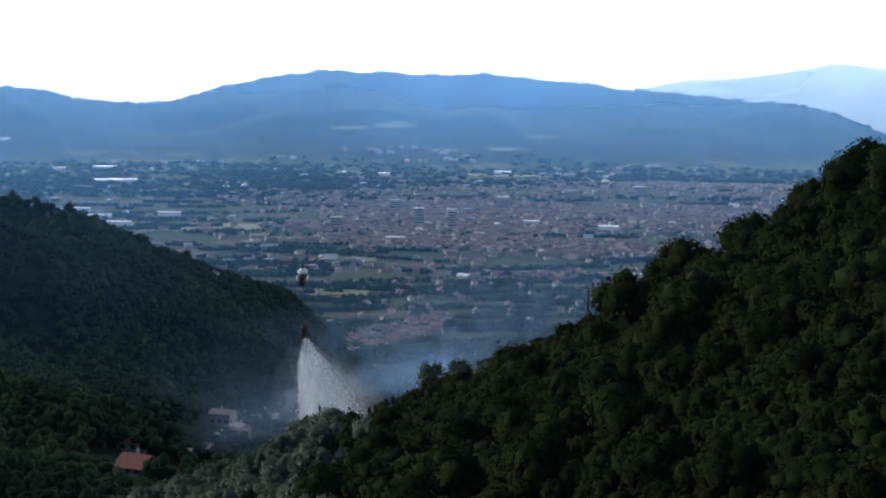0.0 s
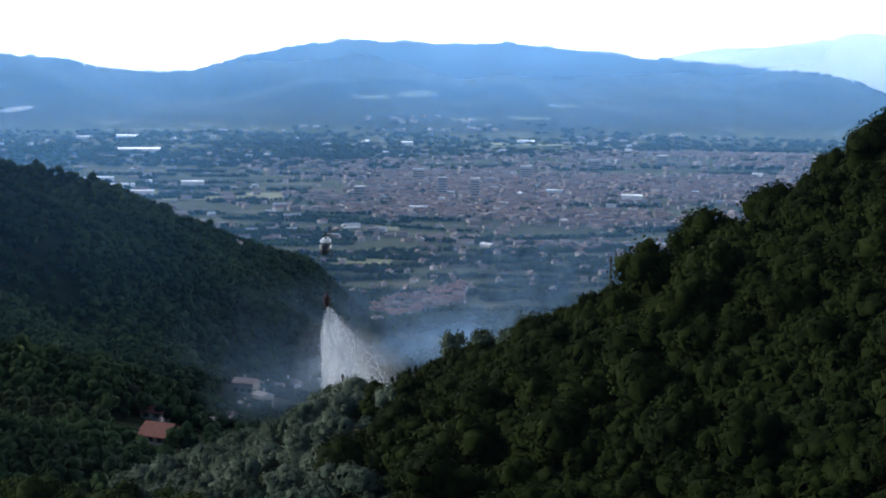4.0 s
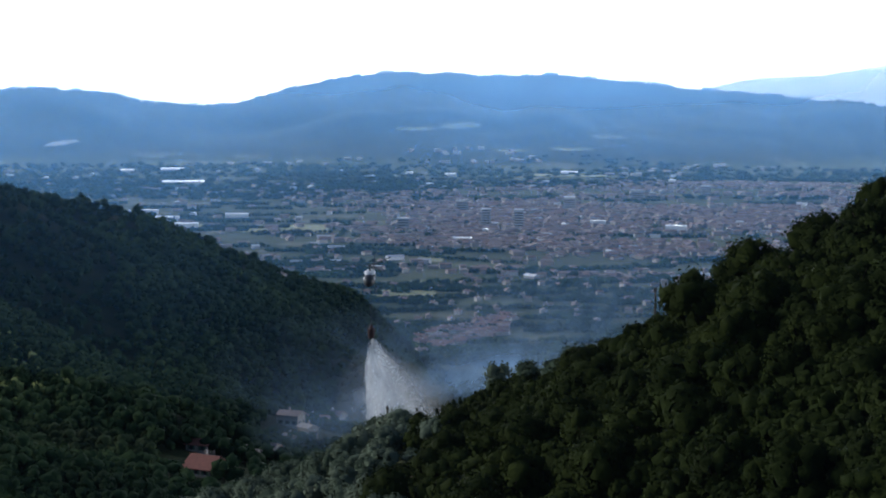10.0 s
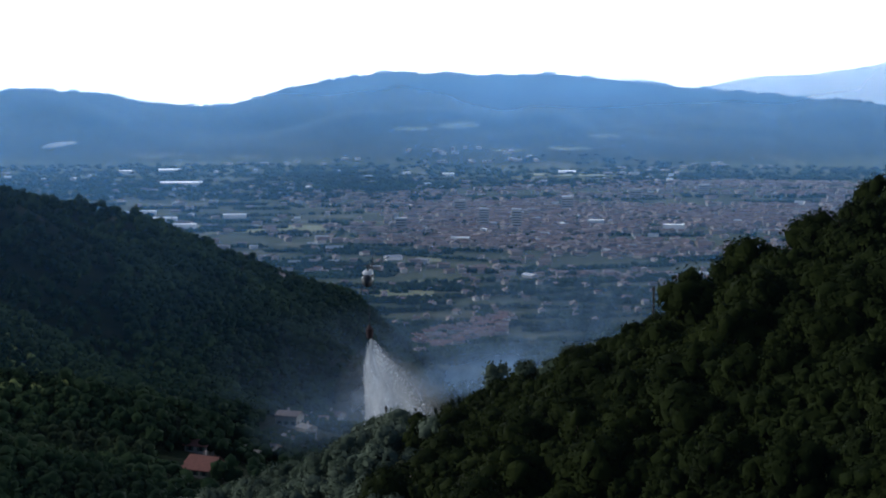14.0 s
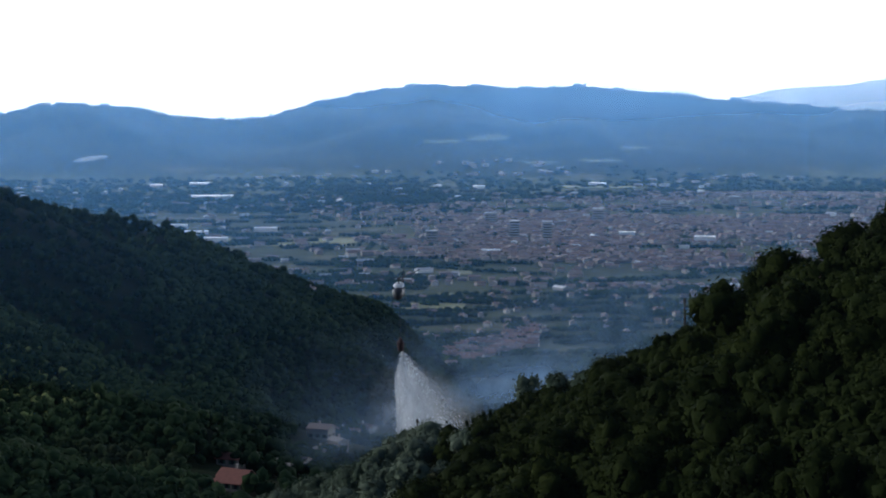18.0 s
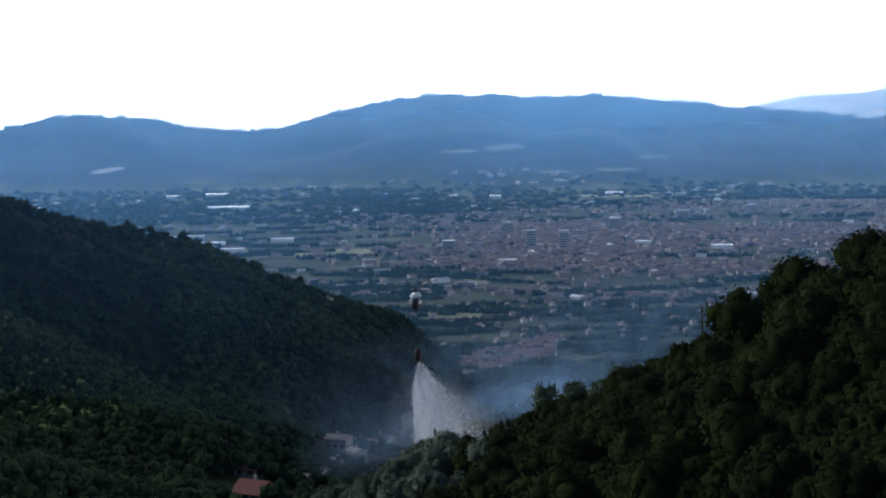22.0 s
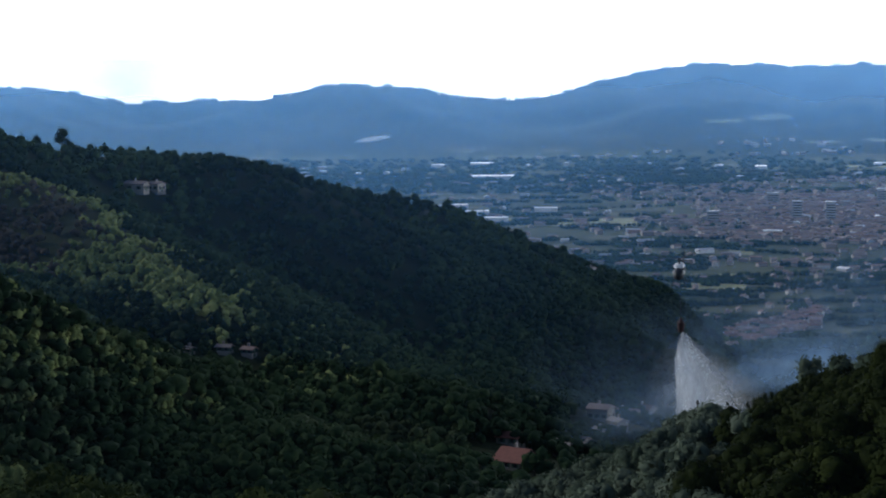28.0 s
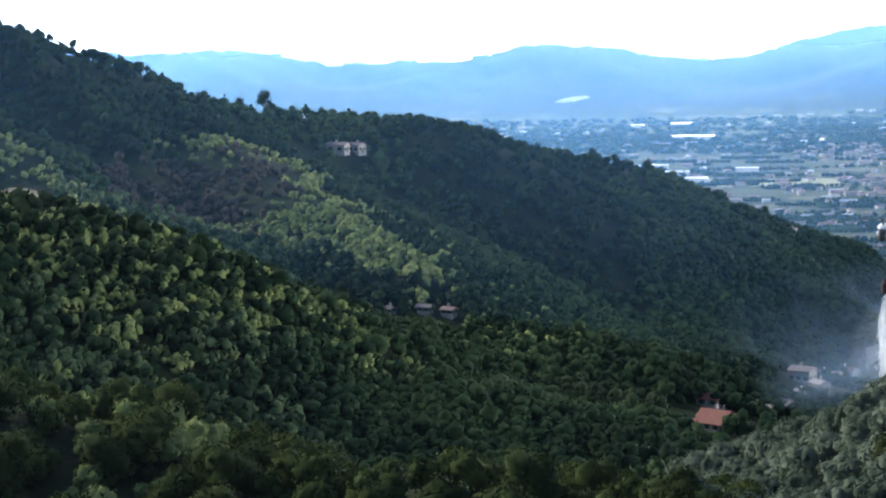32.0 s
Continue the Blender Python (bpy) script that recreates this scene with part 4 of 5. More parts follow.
def build_fields():
    for (az0, el0), (az1, el1) in FIELDS:
        n = 14
        A, E = np.meshgrid(np.linspace(az0, az1, n), np.linspace(el1, el0, n), indexing="ij")
        A = A + 0.06 * (E - el1) / (el0 - el1 + 1e-6)
        D = FLOOR / np.tan(np.radians(E))
        X, Y = D * np.sin(np.radians(A)), D * np.cos(np.radians(A))
        V = np.stack([X, Y, height(X, Y) + 0.5], -1).reshape(-1, 3)
        a = (np.arange(n - 1)[:, None] * n + np.arange(n - 1)[None]).ravel()
        tagged(new("field", mesh_from("field", V, np.stack([a, a + n, a + n + 1, a + 1], -1), M_FIELD, True)), "pale yellow-green mown field on the plain", "field", "pale fields", "structure")


M_FIELD = plain("mown_field", (0.2, 0.2, 0.075), 0.95, vary=0.45, scale=0.03)
build_fields()


def ground_patch(name, label, category, a, b, mat, lift=0.2, skew=0.0):
    """Bare or open ground with a wandering rim, lying on the slope between two lines of sight."""
    n = 8
    u, v = np.meshgrid(np.linspace(-1, 1, n), np.linspace(-1, 1, n), indexing="ij")
    x, y = u * np.sqrt(1 - v * v * 0.4), v * np.sqrt(1 - u * u * 0.4)
    k = 1 + 0.3 * wave(x * 3 + a[0], y * 3 + a[1], 1.3, 5)
    x, y = x * k, y * k + skew * u
    V = [onto((a[0] + b[0]) / 2 + p * (b[0] - a[0]) / 2, (a[1] + b[1]) / 2 + q * (b[1] - a[1]) / 2) + Vector((0, 0, lift)) for p, q in zip(x.ravel(), y.ravel())]
    F_ = [(i * n + j, i * n + j + 1, (i + 1) * n + j + 1, (i + 1) * n + j) for i in range(n - 1) for j in range(n - 1)]
    return tagged(new(name, mesh_from(name, [tuple(w) for w in V], F_, mat, True)), label, category, kind="structure")


M_EARTH = plain("bare_earth", (0.055, 0.034, 0.021), 0.95, vary=0.4, scale=0.5, bump=0.4)
M_STUBBLE = plain("dry_grass", (0.3, 0.24, 0.13), 0.95, vary=0.35, scale=0.4, bump=0.3)
ground_patch("terrace", "bare red-brown earth of an olive terrace", "terrace", *EARTH[0], M_EARTH, 0.9)
ground_patch("terrace", "dry straw-coloured grass terrace on the spur", "terrace", *EARTH[1], M_STUBBLE)
ground_patch("quarry", "pale bare quarry face at the foot of the far range", "quarry", (-11.7, -2.88), (-10.85, -2.76), plain("quarry_stone", (0.3, 0.285, 0.26), 0.9, vary=0.45, scale=0.05), 1.5, 0.7)
M_MEADOW = plain("hill_meadow", (0.11, 0.115, 0.05), 0.95, vary=0.45, scale=0.02)
for a_, b_ in (((-2.9, -2.48), (-1.9, -2.38)), ((-1.75, -2.42), (-0.6, -2.26)), ((0.9, -2.95), (2.2, -2.87)), ((-0.6, -3.0), (0.4, -2.93)), ((2.0, -2.62), (2.9, -2.55))):
    ground_patch("meadow", "pale green meadow on the side of the far range", "meadow", a_, b_, M_MEADOW, 1.0)
# bearing, rise, length, depth, height
SHEDS = [(-8.27, -3.84, 66, 24, 6), (-8.55, -3.50, 40, 16, 5), (-9.67, -3.53, 22, 12, 5), (-8.25, -4.94, 34, 14, 6), (-8.77, -4.75, 40, 14, 5), (-9.19, -4.58, 30, 12, 5), (4.20, -4.94, 26, 16, 8), (-1.21, -5.24, 22, 10, 5), (-1.52, -3.61, 20, 12, 5), (1.49, -3.51, 30, 12, 4), (2.23, -4.80, 20, 10, 6), (-6.93, -4.68, 30, 12, 5)]
FLATS = [(-0.61, -4.86, 12, 22), (0.22, -4.92, 12, 24), (-2.72, -5.00, 14, 16), (1.51, -4.43, 16, 18), (3.22, -4.17, 18, 15), (4.94, -4.05, 16, 16), (-1.22, -4.47, 16, 14)]
build_town()

VILLAGE = (-1.08, -7.61)
# the red-roofed farmhouse below the spur, its barn, and the hamlet in the valley
p = onto(-7.73, -11.14)
h1 = house_thing(9.5, 9.0, 2.6, 2.9, "farmhouse", "cream farmhouse with a steep terracotta roof below the olive slope", windows=3, roof_mat=M_TILE_RED)
h1.matrix_basis = pose(p.x, p.y, p.z, 0, 0, 62)
p = onto(-7.87, -10.56)
h2 = house_thing(5, 7, 2.6, 1.2, "farmhouse", "small stone outbuilding with a red roof behind the farmhouse", windows=2, wall_mat=M_STONE, roof_mat=M_TILE_RED)
h2.matrix_basis = pose(p.x, p.y, p.z, 0, 0, 70)
# the red-roofed village at the valley's mouth
rng_v = np.random.default_rng(61)
village = [house_thing(w, l, 3.2, w * 0.2, "house", "house with a terracotta roof in the village at the valley mouth", "valley mouth village", roof_mat=M_TILE_VILLAGE) for w, l in ((6, 8), (5.5, 10), (7, 9))]
for k in range(84):
    u_ = rng_v.uniform(-1.2, 1.0)
    q = onto(VILLAGE[0] + u_, VILLAGE[1] + 0.22 * u_ + rng_v.uniform(-0.24, 0.24))
    m = pose(q.x, q.y, q.z, 0, 0, rng_v.uniform(60, 120))
    if k < 3:
        village[k].matrix_basis = m
    else:
        copy_thing(village[k % 3], m)
# bearing, rise, length, width, height, turn
HAMLET = [(-5.56, -9.92, 9, 7, 4.5, 70), (-4.94, -9.96, 11, 7, 4, 80), (-4.26, -10.06, 6, 5, 4.5, 20), (-4.48, -9.86, 10, 7, 4, 60), (-5.63, -10.45, 4, 4, 4, 30), (-6.27, -10.70, 9, 6, 3, 70), (-2.64, -9.14, 15, 6, 3, 85), (-5.13, -10.20, 7, 5, 4, 40), (-6.66, -10.84, 7, 5, 3, 75)]
for az, el, l, w, h, a in HAMLET:
    q = onto(az, el)
    ob = house_thing(w, l, h, w * 0.2, "house", "pale stone house with a low tiled roof in the valley hamlet", "valley hamlet", windows=3, wall_mat=M_STONE, roof_mat=M_TILE if l > 8 else M_OLD_TILE)
    ob.matrix_basis = pose(q.x, q.y, q.z, 0, 0, a)
VILLAS = [(-17.27, -4.01, 10, 5, 3.4, 75), (-16.78, -4.02, 7, 5, 3.4, 60), (-16.04, -8.15, 2.4, 2.2, 2, 60), (-15.15, -8.15, 4.5, 3, 2.2, 80), (-14.53, -8.22, 4, 3, 2.2, 70), (-5.80, -6.25, 5, 4, 3.5, 60)]
for az, el, l, w, h, a in VILLAS:
    q = onto(az, el)
    ob = house_thing(w, l, h, w * 0.2, "villa", "pale hillside house with a tiled roof in the wood", "hillside houses", windows=2)
    ob.matrix_basis = pose(q.x, q.y, q.z, 0, 0, a)


def pole_thing(az, d, tall):
    q = stand(az, d)
    ob = tagged(new("utility_pole"), "weathered wooden utility pole on the crest of the spur", "pole", "utility poles")
    bm = bmesh.new()
    tube(bm, (0, 0, -1), (0, 0, tall), 0.17, 0.12, 8)
    part("shaft", bm, M_POLE, ob)
    bm = bmesh.new()
    box(bm, -0.2, 0.2, -0.06, 0.06, tall - 0.55, tall - 0.42)
    part("crossarm", bm, M_POLE, ob)
    for x in (-0.16, 0, 0.16):
        bm = bmesh.new()
        tube(bm, (x, 0, tall - 0.42), (x, 0, tall - 0.2), 0.05, 0.04, 6)
        part("insulator", bm, M_GLASS, ob)
    ob.matrix_basis = pose(*q)
    return ob


pole_thing(3.71, 282, 8.4)
pole_thing(-3.10, 320, 7.6)

# cypresses in a row on the spur's edge
cyp = None
for x_, d_, s_ in ((-0.0, 311, 0.62), (0.16, 310.5, 0.7), (0.3, 309.5, 0.74), (0.43, 309, 0.8), (0.6, 308, 0.76), (0.72, 307.5, 0.66), (1.0, 306, 0.6)):
    q = stand(-1.82 + x_, d_)
    if cyp is None:
        cyp = tagged(new("cypress"), "small dark slender cypress on the edge of the spur", "tree", "cypress row")
        bm = bmesh.new()
        tube(bm, (0, 0, -0.5), (0, 0, 1.2), 0.12, 0.09, 6)
        part("trunk", bm, M_BARK, cyp)
        of_mesh("crown", crown_mesh("crown", *crown(np.random.default_rng(5), 1.5, 5.6, 5, 0.06, 0.14, 220, 2, narrow=0.7), M_CYPRESS), cyp)
        cyp.matrix_basis = pose(*q)
        cyp.scale = (s_, s_, s_)
    else:
        copy_thing(cyp, pose(*q)).scale = (s_, s_, s_)

# ---- helicopter with its water bucket ----
M_HELI = plain("helicopter_paint", (0.012, 0.014, 0.02), 0.75, vary=0.15)
M_HELI_W = plain("white_paint", (0.85, 0.85, 0.84), 0.35, vary=0.1)
M_BLADE = plain("rotor_grey", (0.03, 0.03, 0.034), 0.9)
M_RED = plain("red_fabric", (0.03, 0.008, 0.008), 0.8)
M_CANOPY = plain("canopy_glass", (0.02, 0.025, 0.03), 0.4, vary=0.1)


def loft(rings, sides=14):
    """A skin through upright ovals (x, z centre, half width, half height)."""
    bm = bmesh.new()
    loops = [[bm.verts.new((x, w * math.cos(2 * math.pi * k / sides), z + h * math.sin(2 * math.pi * k / sides))) for k in range(sides)] for x, z, w, h in rings]
    for a, b in zip(loops[:-1], loops[1:]):
        for k in range(sides):
            bm.faces.new((a[k], a[(k + 1) % sides], b[(k + 1) % sides], b[k]))
    bm.faces.new(loops[0][::-1])
    bm.faces.new(loops[-1])
    bmesh.ops.recalc_face_normals(bm, faces=bm.faces)
    for f in bm.faces:
        f.smooth = True
    return bm


def build_helicopter():
    ob = tagged(new("helicopter"), "dark helicopter with a white roof hovering, bucket slung below", "helicopter")
    part("fuselage", loft([(2.55, -0.25, 0.08, 0.1), (2.3, -0.2, 0.5, 0.45), (1.7, -0.05, 0.8, 0.75), (0.8, 0.1, 0.92, 0.95), (-0.4, 0.12, 0.92, 0.95), (-1.4, 0.2, 0.75, 0.75), (-2.2, 0.35, 0.45, 0.42)]), M_HELI, ob)
    part("canopy", loft([(2.42, -0.05, 0.3, 0.22), (2.1, 0.12, 0.62, 0.5), (1.5, 0.25, 0.84, 0.6), (0.9, 0.3, 0.935, 0.6)]), M_CANOPY, ob, "dark glazed cockpit canopy")
    part("engine_cowling", loft([(1.0, 0.86, 0.4, 0.1), (0.6, 1.0, 0.8, 0.2), (0.1, 1.1, 0.85, 0.28), (-0.8, 1.12, 0.7, 0.32), (-1.8, 0.95, 0.35, 0.28), (-2.3, 0.85, 0.18, 0.16)]), M_HELI_W, ob, "white engine cowling")
    part("tail_boom", loft([(-1.9, 0.4, 0.36, 0.36), (-4.0, 0.55, 0.22, 0.24), (-6.2, 0.72, 0.13, 0.15), (-7.4, 0.8, 0.1, 0.12)]), M_HELI, ob)
    bm = bmesh.new()
    v = [bm.verts.new((x, y, z)) for y in (-0.05, 0.05) for x, z in ((-6.7, 0.75), (-7.3, 0.75), (-8.1, 2.0), (-7.6, 2.05))]
    for f in ((0, 1, 2, 3), (7, 6, 5, 4), (0, 4, 5, 1), (1, 5, 6, 2), (2, 6, 7, 3), (3, 7, 4, 0)):
        bm.faces.new([v[i] for i in f])
    part("tail_fin", bm, M_HELI, ob)
    bm = bmesh.new()
    v = [bm.verts.new((x, y, z)) for y in (-0.05, 0.05) for x, z in ((-6.9, 0.75), (-7.4, 0.75), (-7.7, -0.25), (-7.35, -0.25))]
    for f in ((3, 2, 1, 0), (4, 5, 6, 7), (1, 5, 4, 0), (2, 6, 5, 1), (3, 7, 6, 2), (0, 4, 7, 3)):
        bm.faces.new([v[i] for i in f])
    part("ventral_fin", bm, M_HELI, ob)
    bm = bmesh.new()
    box(bm, -6.2, -5.75, -1.25, 1.25, 0.68, 0.74)
    part("tailplane", bm, M_HELI_W, ob, "white horizontal tailplane")
    mast = part("rotor_mast", tube(bmesh.new(), (0, 0, 1.2), (0, 0, 2.15), 0.13, 0.1, 10), M_BLADE, ob)
    part("rotor_hub", tube(bmesh.new(), (0, 0, 2.05), (0, 0, 2.3), 0.3, 0.22, 10), M_BLADE, mast)
    for k in range(3):
        bm = bmesh.new()
        box(bm, 0.3, 5.35, -0.17, 0.17, 2.14, 2.18)
        for v in bm.verts:
            v.co.z += 0.012 * v.co.x ** 2
        bmesh.ops.rotate(bm, verts=bm.verts, cent=(0, 0, 0), matrix=Matrix.Rotation(radians(28 + 120 * k), 3, 'Z'))
        part("rotor_blade", bm, M_BLADE, mast)
    for k in range(2):
        bm = bmesh.new()
        box(bm, -0.09, 0.09, 0.14, 0.17, 0.05, 0.93)
        bmesh.ops.rotate(bm, verts=bm.verts, cent=(0, 0, 0), matrix=Matrix.Rotation(radians(40 + 180 * k), 3, 'Y'))
        bmesh.ops.translate(bm, verts=bm.verts, vec=(-7.35, 0, 0.85))
        part("tail_rotor_blade", bm, M_BLADE, ob)
    for sy in (-1, 1):
        bm = tube(bmesh.new(), (-1.7, sy * 1.05, -1.55), (1.9, sy * 1.05, -1.55), 0.06, 0.06, 8)
        tube(bm, (1.9, sy * 1.05, -1.55), (2.3, sy * 1.05, -1.35), 0.06, 0.05, 8)
        skid = part("skid", bm, M_BLADE, ob)
        for x in (-1.0, 1.0):
            part("skid_strut", tube(bmesh.new(), (x, sy * 0.6, -0.6), (x, sy * 1.05, -1.55), 0.05, 0.05, 6), M_BLADE, skid)
    # hovering over the fire, nose to the viewpoint and a little down
    spot = Vector(at(-3.56, -6.22, 345))
    away = spot.normalized()
    right = away.cross(Vector((0, 0, 1))).normalized()
    fwd = (-away - right * 0.1 + Vector((0, 0, -0.24))).normalized()
    lift = (Vector((0, 0, 1)) - fwd * fwd.z).normalized()
    side = lift.cross(fwd)
    m = Matrix((fwd, side, lift)).transposed().to_4x4()
    ob.matrix_basis = Matrix.Translation(spot) @ m
    # the bucket hangs below on its line
    inv = m.to_3x3().inverted()
    top = inv @ Vector((0.25, 0, -7.0))
    down = inv @ Vector((0, 0, -1))
    rope = part("sling_rope", tube(bmesh.new(), (0, 0, -0.8), top, 0.035, 0.035, 5), M_BLADE, ob)
    bm = tube(bmesh.new(), top, top + down * 0.7, 0.12, 0.55, 12)
    tube(bm, top + down * 0.7, top + down * 2.1, 0.6, 0.45, 12)
    part("water_bucket", bm, M_RED, rope, "dark red folding fire bucket, open and emptying")
    return ob


build_helicopter()

# ---- smoke and haze ----


def veil_material(name, colour, forward, base):
    """Thin suspended matter: lets most light by and scatters the rest; uneven, thinning to its rim."""
    m = bpy.data.materials.new(name)
    m.use_nodes = True
    nt = m.node_tree
    nt.nodes.remove(nt.nodes["Principled BSDF"])
    tr, df, tl = (nt.nodes.new("ShaderNodeBsdf" + k) for k in ("Transparent", "Diffuse", "Translucent"))
    df.inputs[0].default_value = tl.inputs[0].default_value = (*colour, 1)
    a, b = nt.nodes.new("ShaderNodeMixShader"), nt.nodes.new("ShaderNodeMixShader")
    a.inputs[0].default_value = forward
    nt.links.new(df.outputs[0], a.inputs[1])
    nt.links.new(tl.outputs[0], a.inputs[2])
    nt.links.new(tr.outputs[0], b.inputs[1])
    nt.links.new(a.outputs[0], b.inputs[2])
    nt.links.new(b.outputs[0], nt.nodes["Material Output"].inputs[0])
    return m, nt, b.inputs[0]


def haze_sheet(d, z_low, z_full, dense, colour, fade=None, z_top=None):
    """A tinted see-through sheet standing in for haze at distance d, thickening from z_low to z_full and thinning out
    above the ranges; fade: bearings between which it ends.
    """
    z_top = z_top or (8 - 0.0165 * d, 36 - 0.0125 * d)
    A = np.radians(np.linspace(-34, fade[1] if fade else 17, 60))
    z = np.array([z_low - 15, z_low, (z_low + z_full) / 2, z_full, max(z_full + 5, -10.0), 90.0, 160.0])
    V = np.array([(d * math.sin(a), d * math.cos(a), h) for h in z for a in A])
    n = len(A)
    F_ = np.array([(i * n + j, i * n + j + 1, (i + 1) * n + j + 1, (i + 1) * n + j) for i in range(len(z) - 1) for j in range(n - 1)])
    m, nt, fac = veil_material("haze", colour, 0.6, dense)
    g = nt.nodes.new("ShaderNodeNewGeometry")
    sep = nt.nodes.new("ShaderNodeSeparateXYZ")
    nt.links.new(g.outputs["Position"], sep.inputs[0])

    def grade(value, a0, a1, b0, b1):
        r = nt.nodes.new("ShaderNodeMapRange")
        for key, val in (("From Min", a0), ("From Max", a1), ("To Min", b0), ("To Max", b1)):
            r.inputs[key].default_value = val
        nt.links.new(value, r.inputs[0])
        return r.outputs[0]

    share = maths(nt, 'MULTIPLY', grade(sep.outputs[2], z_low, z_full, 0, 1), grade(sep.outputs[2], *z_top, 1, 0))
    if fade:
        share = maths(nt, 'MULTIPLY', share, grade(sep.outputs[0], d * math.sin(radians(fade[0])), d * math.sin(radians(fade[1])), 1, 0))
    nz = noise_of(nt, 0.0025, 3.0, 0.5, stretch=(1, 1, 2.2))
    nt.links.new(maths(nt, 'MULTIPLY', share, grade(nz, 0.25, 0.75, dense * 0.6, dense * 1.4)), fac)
    return tagged(new("haze", mesh_from("haze", V, F_, m, True)), "tinted see-through sheet standing in for thin blue haze", "haze", kind="stuff")


# the blue of distance is put into the colour of these sheets
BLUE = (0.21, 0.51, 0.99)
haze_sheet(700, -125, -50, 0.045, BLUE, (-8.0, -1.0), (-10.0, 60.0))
# added faint veil before the near slopes, lifts their darkest tones
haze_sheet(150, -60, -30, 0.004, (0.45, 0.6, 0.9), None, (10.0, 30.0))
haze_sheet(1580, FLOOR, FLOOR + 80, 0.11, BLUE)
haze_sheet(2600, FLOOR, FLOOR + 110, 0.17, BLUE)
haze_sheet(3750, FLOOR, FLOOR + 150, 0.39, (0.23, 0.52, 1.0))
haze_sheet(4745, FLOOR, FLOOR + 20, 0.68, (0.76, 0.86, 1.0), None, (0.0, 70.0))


def sky_backdrop():
    """The bright hazy sky low over the horizon, all round."""
    A = np.linspace(0, 2 * math.pi, 97)
    z = np.array([-320.0, 0.0, 300.0, 620.0])
    V = np.array([(4985 * math.sin(a), 4985 * math.cos(a), h) for h in z for a in A])
    n = len(A)
    F_ = np.array([(i * n + j, i * n + j + 1, (i + 1) * n + j + 1, (i + 1) * n + j) for i in range(len(z) - 1) for j in range(n - 1)])
    m, nt, b = material("low_sky")
    b.inputs["Base Color"].default_value = (0, 0, 0, 1)
    b.inputs["Emission Color"].default_value = (1.0, 0.97, 0.92, 1)
    b.inputs["Emission Strength"].default_value = 8.0
    return tagged(new("sky_backdrop", mesh_from("sky_backdrop", V, F_, m, True)), "bright hazy white sky low over the horizon", "sky", kind="structure")


sky_backdrop()


def smoke_sheet(az, el, d, half_w, half_h, dense, lean, seed, colour=(0.44, 0.67, 1.0), scale=0.06):
    """One billow of smoke: a bulging ragged sheet, dense in the middle, torn and thin at the rim."""
    n = 28
    u, v = np.meshgrid(np.linspace(-1, 1, n), np.linspace(-1, 1, n), indexing="ij")
    bulge = (1 - u * u) * (1 - v * v)
    x = u * half_w + lean * (v + 1) * half_h
    z = v * half_h
    y = -bulge * half_w * 0.35 + 4.0 * wave(x + seed * 50, z, 14.0, seed)
    V = np.stack([x, y, z], -1).reshape(-1, 3)
    a = (np.arange(n - 1)[:, None] * n + np.arange(n - 1)[None]).ravel()
    F_ = np.stack([a, a + n, a + n + 1, a + 1], -1)
    m, nt, fac = veil_material("smoke", colour, 0.5, dense)
    tc = nt.nodes.new("ShaderNodeTexCoord")
    sep = nt.nodes.new("ShaderNodeSeparateXYZ")
    nt.links.new(tc.outputs["Object"], sep.inputs[0])
    zz = maths(nt, 'DIVIDE', sep.outputs[2], half_h)
    xx = maths(nt, 'DIVIDE', maths(nt, 'SUBTRACT', sep.outputs[0], maths(nt, 'MULTIPLY', maths(nt, 'ADD', zz, 1.0), lean * half_h)), half_w)
    r2 = maths(nt, 'ADD', maths(nt, 'MULTIPLY', xx, xx), maths(nt, 'MULTIPLY', zz, zz))
    rim = maths(nt, 'SUBTRACT', 1.0, r2, True)
    nz = noise_of(nt, scale, 4.0, 0.6, world_space=False)
    body = nt.nodes.new("ShaderNodeMapRange")
    body.inputs["From Min"].default_value, body.inputs["From Max"].default_value = 0.3, 0.7
    body.inputs["To Min"].default_value, body.inputs["To Max"].default_value = 0.15 * dense, dense
    nt.links.new(nz, body.inputs[0])
    nt.links.new(maths(nt, 'MULTIPLY', maths(nt, 'POWER', rim, 1.3), body.outputs[0]), fac)
    ob = tagged(new("smoke", mesh_from("smoke", V, F_, m, True)), "pale blue-grey wood smoke drifting up the valley", "smoke", kind="stuff")
    ob.matrix_basis = pose(*at(az, el, d), 0, 0, -az)
    return ob


SMOKE = [  # bearing, rise, distance, half width, half height, density, lean
    (-4.30, -8.9, 1060, 62, 48, 0.2, 0.4), (-2.05, -8.15, 1250, 80, 40, 0.28, 0.45), (0.83, -7.13, 1520, 105, 58, 0.22, 0.5),
    (-5.2, -9.7, 640, 24, 12, 0.2, 0.5), (-6.14, -9.18, 900, 46, 40, 0.12, 0.3), (-3.97, -9.26, 960, 13, 24, 0.45, 0.15), (-1.68, -8.52, 800, 26, 12, 0.6, 1.2)]
for n_, (az, el, back, hw, hh, dense_, lean_) in enumerate(SMOKE):
    smoke_sheet(az, el, back, hw, hh, dense_, lean_, n_ + 1, *(((0.78, 0.87, 1.0), 0.1) if n_ == 5 else ()))

# ---- the water falling from the bucket: a fan of spray blown towards the spur, drops round its rim ----


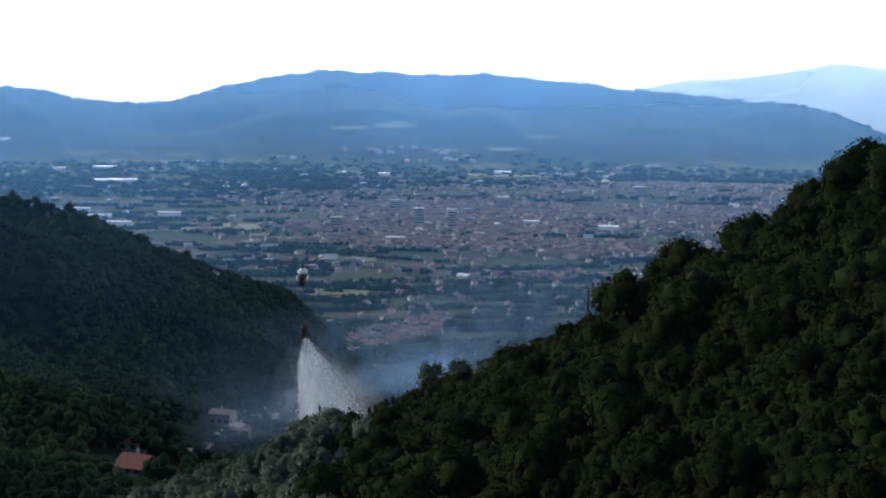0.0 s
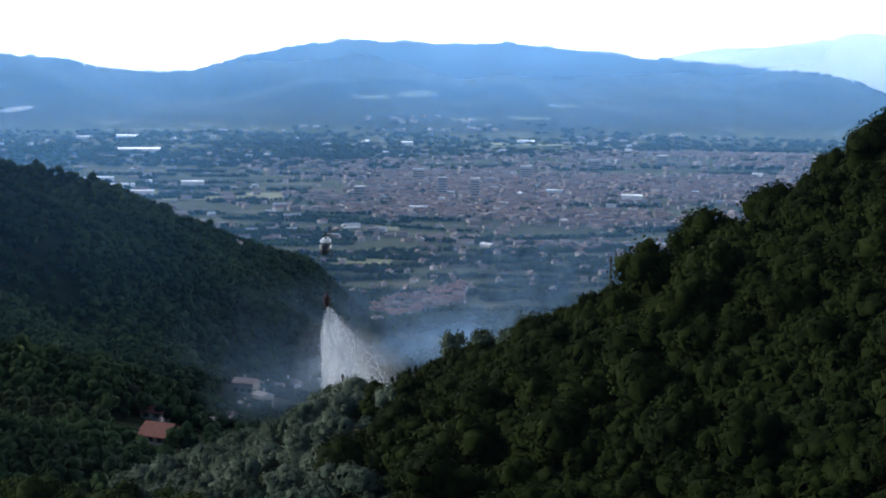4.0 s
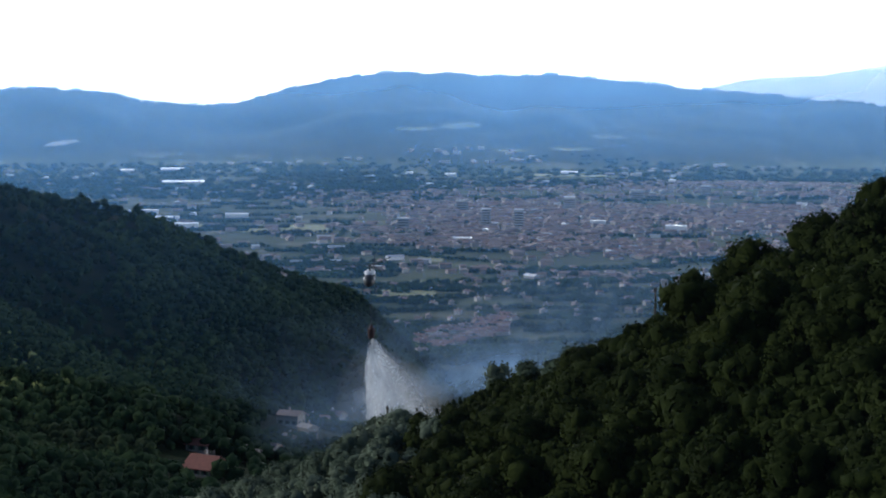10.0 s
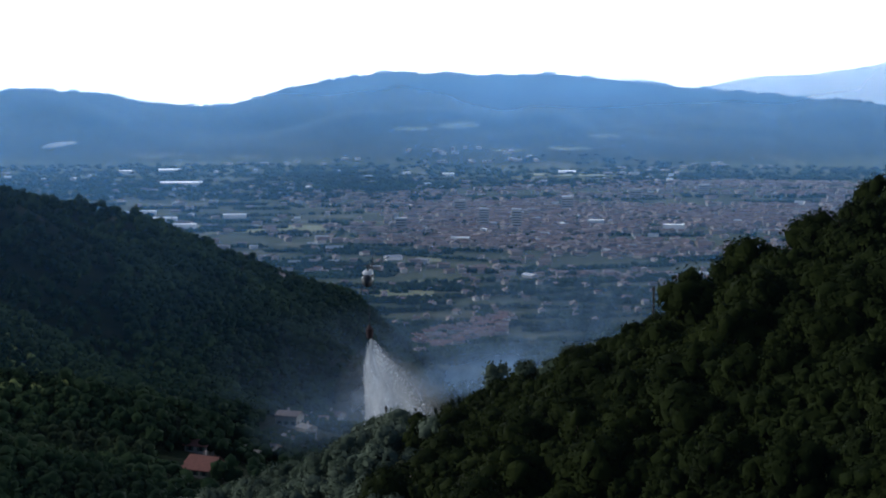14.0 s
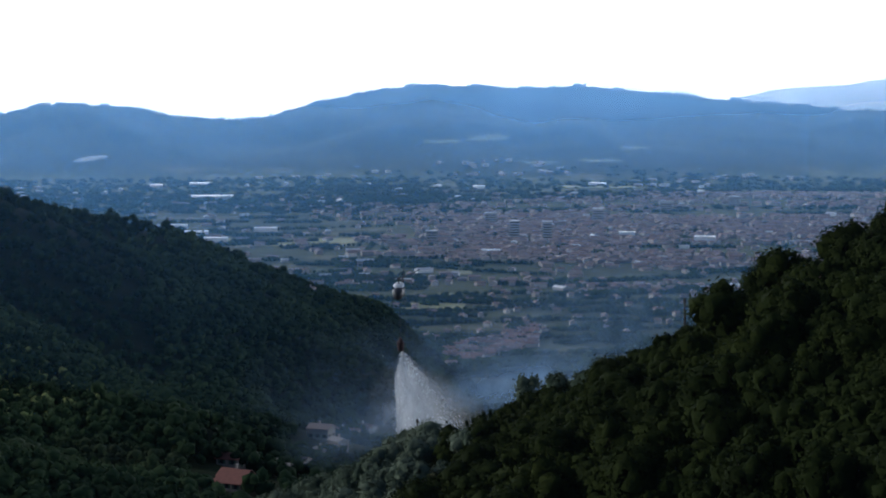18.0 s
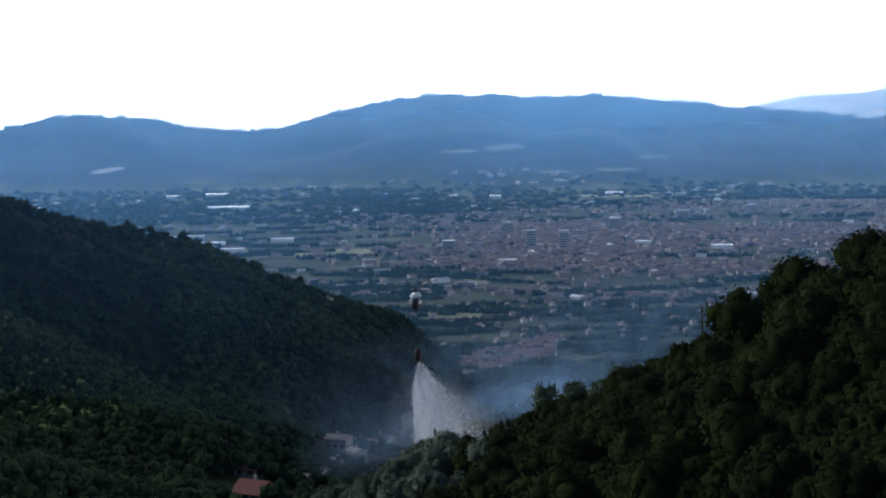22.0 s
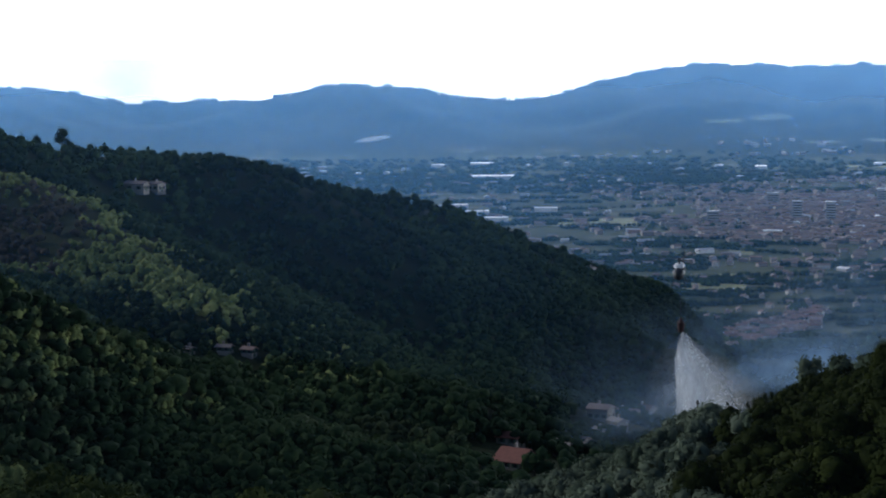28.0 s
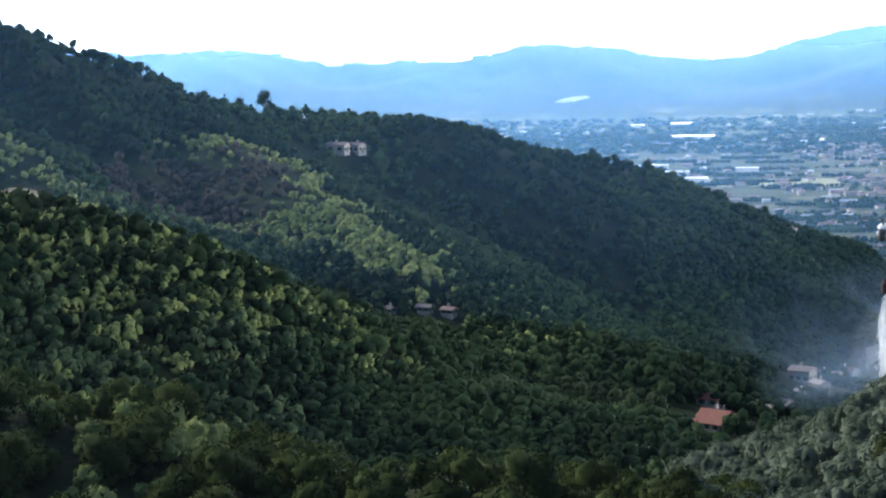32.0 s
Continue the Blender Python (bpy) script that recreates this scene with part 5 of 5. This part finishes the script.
def build_water():
    rng = np.random.default_rng(91)
    head = Vector(at(-3.5, -7.72, 345))
    across = Vector((math.cos(radians(-3.5)), -math.sin(radians(-3.5)), 0))
    n = 30
    ob = tagged(new("falling_water"), "white fan of water falling from the fire bucket", "water", kind="stuff")
    # curtains one behind the other
    for k, (spread_l, spread_r, depth, dense) in enumerate(((0.9, 13.0, 0.0, 0.52), (0.5, 17.0, 1.6, 0.45), (1.2, 10.0, -1.4, 0.45))):
        u, v = np.meshgrid(np.linspace(0, 1, n), np.linspace(0, 1, n), indexing="ij")
        opened = np.clip(v * 1.9, 0, 1) ** 0.7
        side = -spread_l * np.clip(v * 4, 0, 1) + (u * (spread_l + spread_r)) * opened * (0.35 + 0.65 * v ** 0.8)
        drop = 17.0 * v - 5.0 * u * v * (1 - v) + 0.5 * wave(u * 9 + k * 7, v * 9, 1.0, 92)
        y = depth * v + 0.8 * wave(u * 6 + 31 * k, v * 4, 1.0, 93)
        V = np.stack([head.x + across.x * side, head.y + across.y * side + y, head.z - drop], -1).reshape(-1, 3)
        a = (np.arange(n - 1)[:, None] * n + np.arange(n - 1)[None]).ravel()
        m, nt, fac = veil_material("spray", (0.95, 0.97, 1.0), 0.4, dense)
        me = mesh_from("spray", V, np.stack([a, a + n, a + n + 1, a + 1], -1), m, True)
        loops = np.empty(len(me.loops), np.int32)
        me.loops.foreach_get("vertex_index", loops)
        me.uv_layers.new(name="fan").data.foreach_set("uv", np.stack([u.ravel()[loops], v.ravel()[loops]], -1).astype(np.float32).ravel())
        uv = nt.nodes.new("ShaderNodeUVMap")
        uv.uv_map = "fan"
        sep = nt.nodes.new("ShaderNodeSeparateXYZ")
        nt.links.new(uv.outputs[0], sep.inputs[0])
        edge_r = maths(nt, 'MULTIPLY', maths(nt, 'SUBTRACT', 1.0, sep.outputs[0]), 1.6, True)
        edge_l = maths(nt, 'MULTIPLY', sep.outputs[0], 14.0, True)
        low = maths(nt, 'SUBTRACT', 1.2, maths(nt, 'MULTIPLY', sep.outputs[1], 0.55), True)
        streaks = maths(nt, 'ADD', 0.3, maths(nt, 'MULTIPLY', noise_of(nt, 0.9, 5.0, 0.7, stretch=(1.0, 1.0, 0.35)), 1.4))
        share = maths(nt, 'MULTIPLY', maths(nt, 'MULTIPLY', edge_l, edge_r), maths(nt, 'MULTIPLY', low, streaks))
        nt.links.new(maths(nt, 'MULTIPLY', share, dense, True), fac)
        of_mesh("spray", me, ob)
    # single drops
    t = rng.uniform(0.03, 1, 2600)
    r = rng.uniform(0, 1, 2600) ** 1.4
    side = -0.9 * np.clip(t * 4, 0, 1) + r * 13.0 * np.clip(t * 1.9, 0, 1) ** 0.7 * (0.35 + 0.65 * t) + rng.normal(0, 0.25, 2600)
    c = np.stack([head.x + across.x * side, head.y + across.y * side + rng.normal(0, 1.2, 2600) * t, head.z - 17.0 * t - rng.normal(0, 0.3, 2600)], -1)
    shape = np.array([(0.06, 0, 0), (-0.03, 0.05, 0), (-0.03, -0.05, 0), (0, 0, 0.16)])
    V = (c[:, None] + shape[None] * rng.uniform(0.6, 1.5, (2600, 1, 1))).reshape(-1, 3)
    a = np.arange(2600)[:, None] * 4
    F_ = np.concatenate([a + np.array([f]) for f in ((0, 1, 2), (0, 3, 1), (1, 3, 2), (2, 3, 0))])
    of_mesh("drops", mesh_from("drops", V, F_, plain("water_drops", (0.85, 0.9, 0.95), 0.2, vary=0.05)), ob)


build_water()
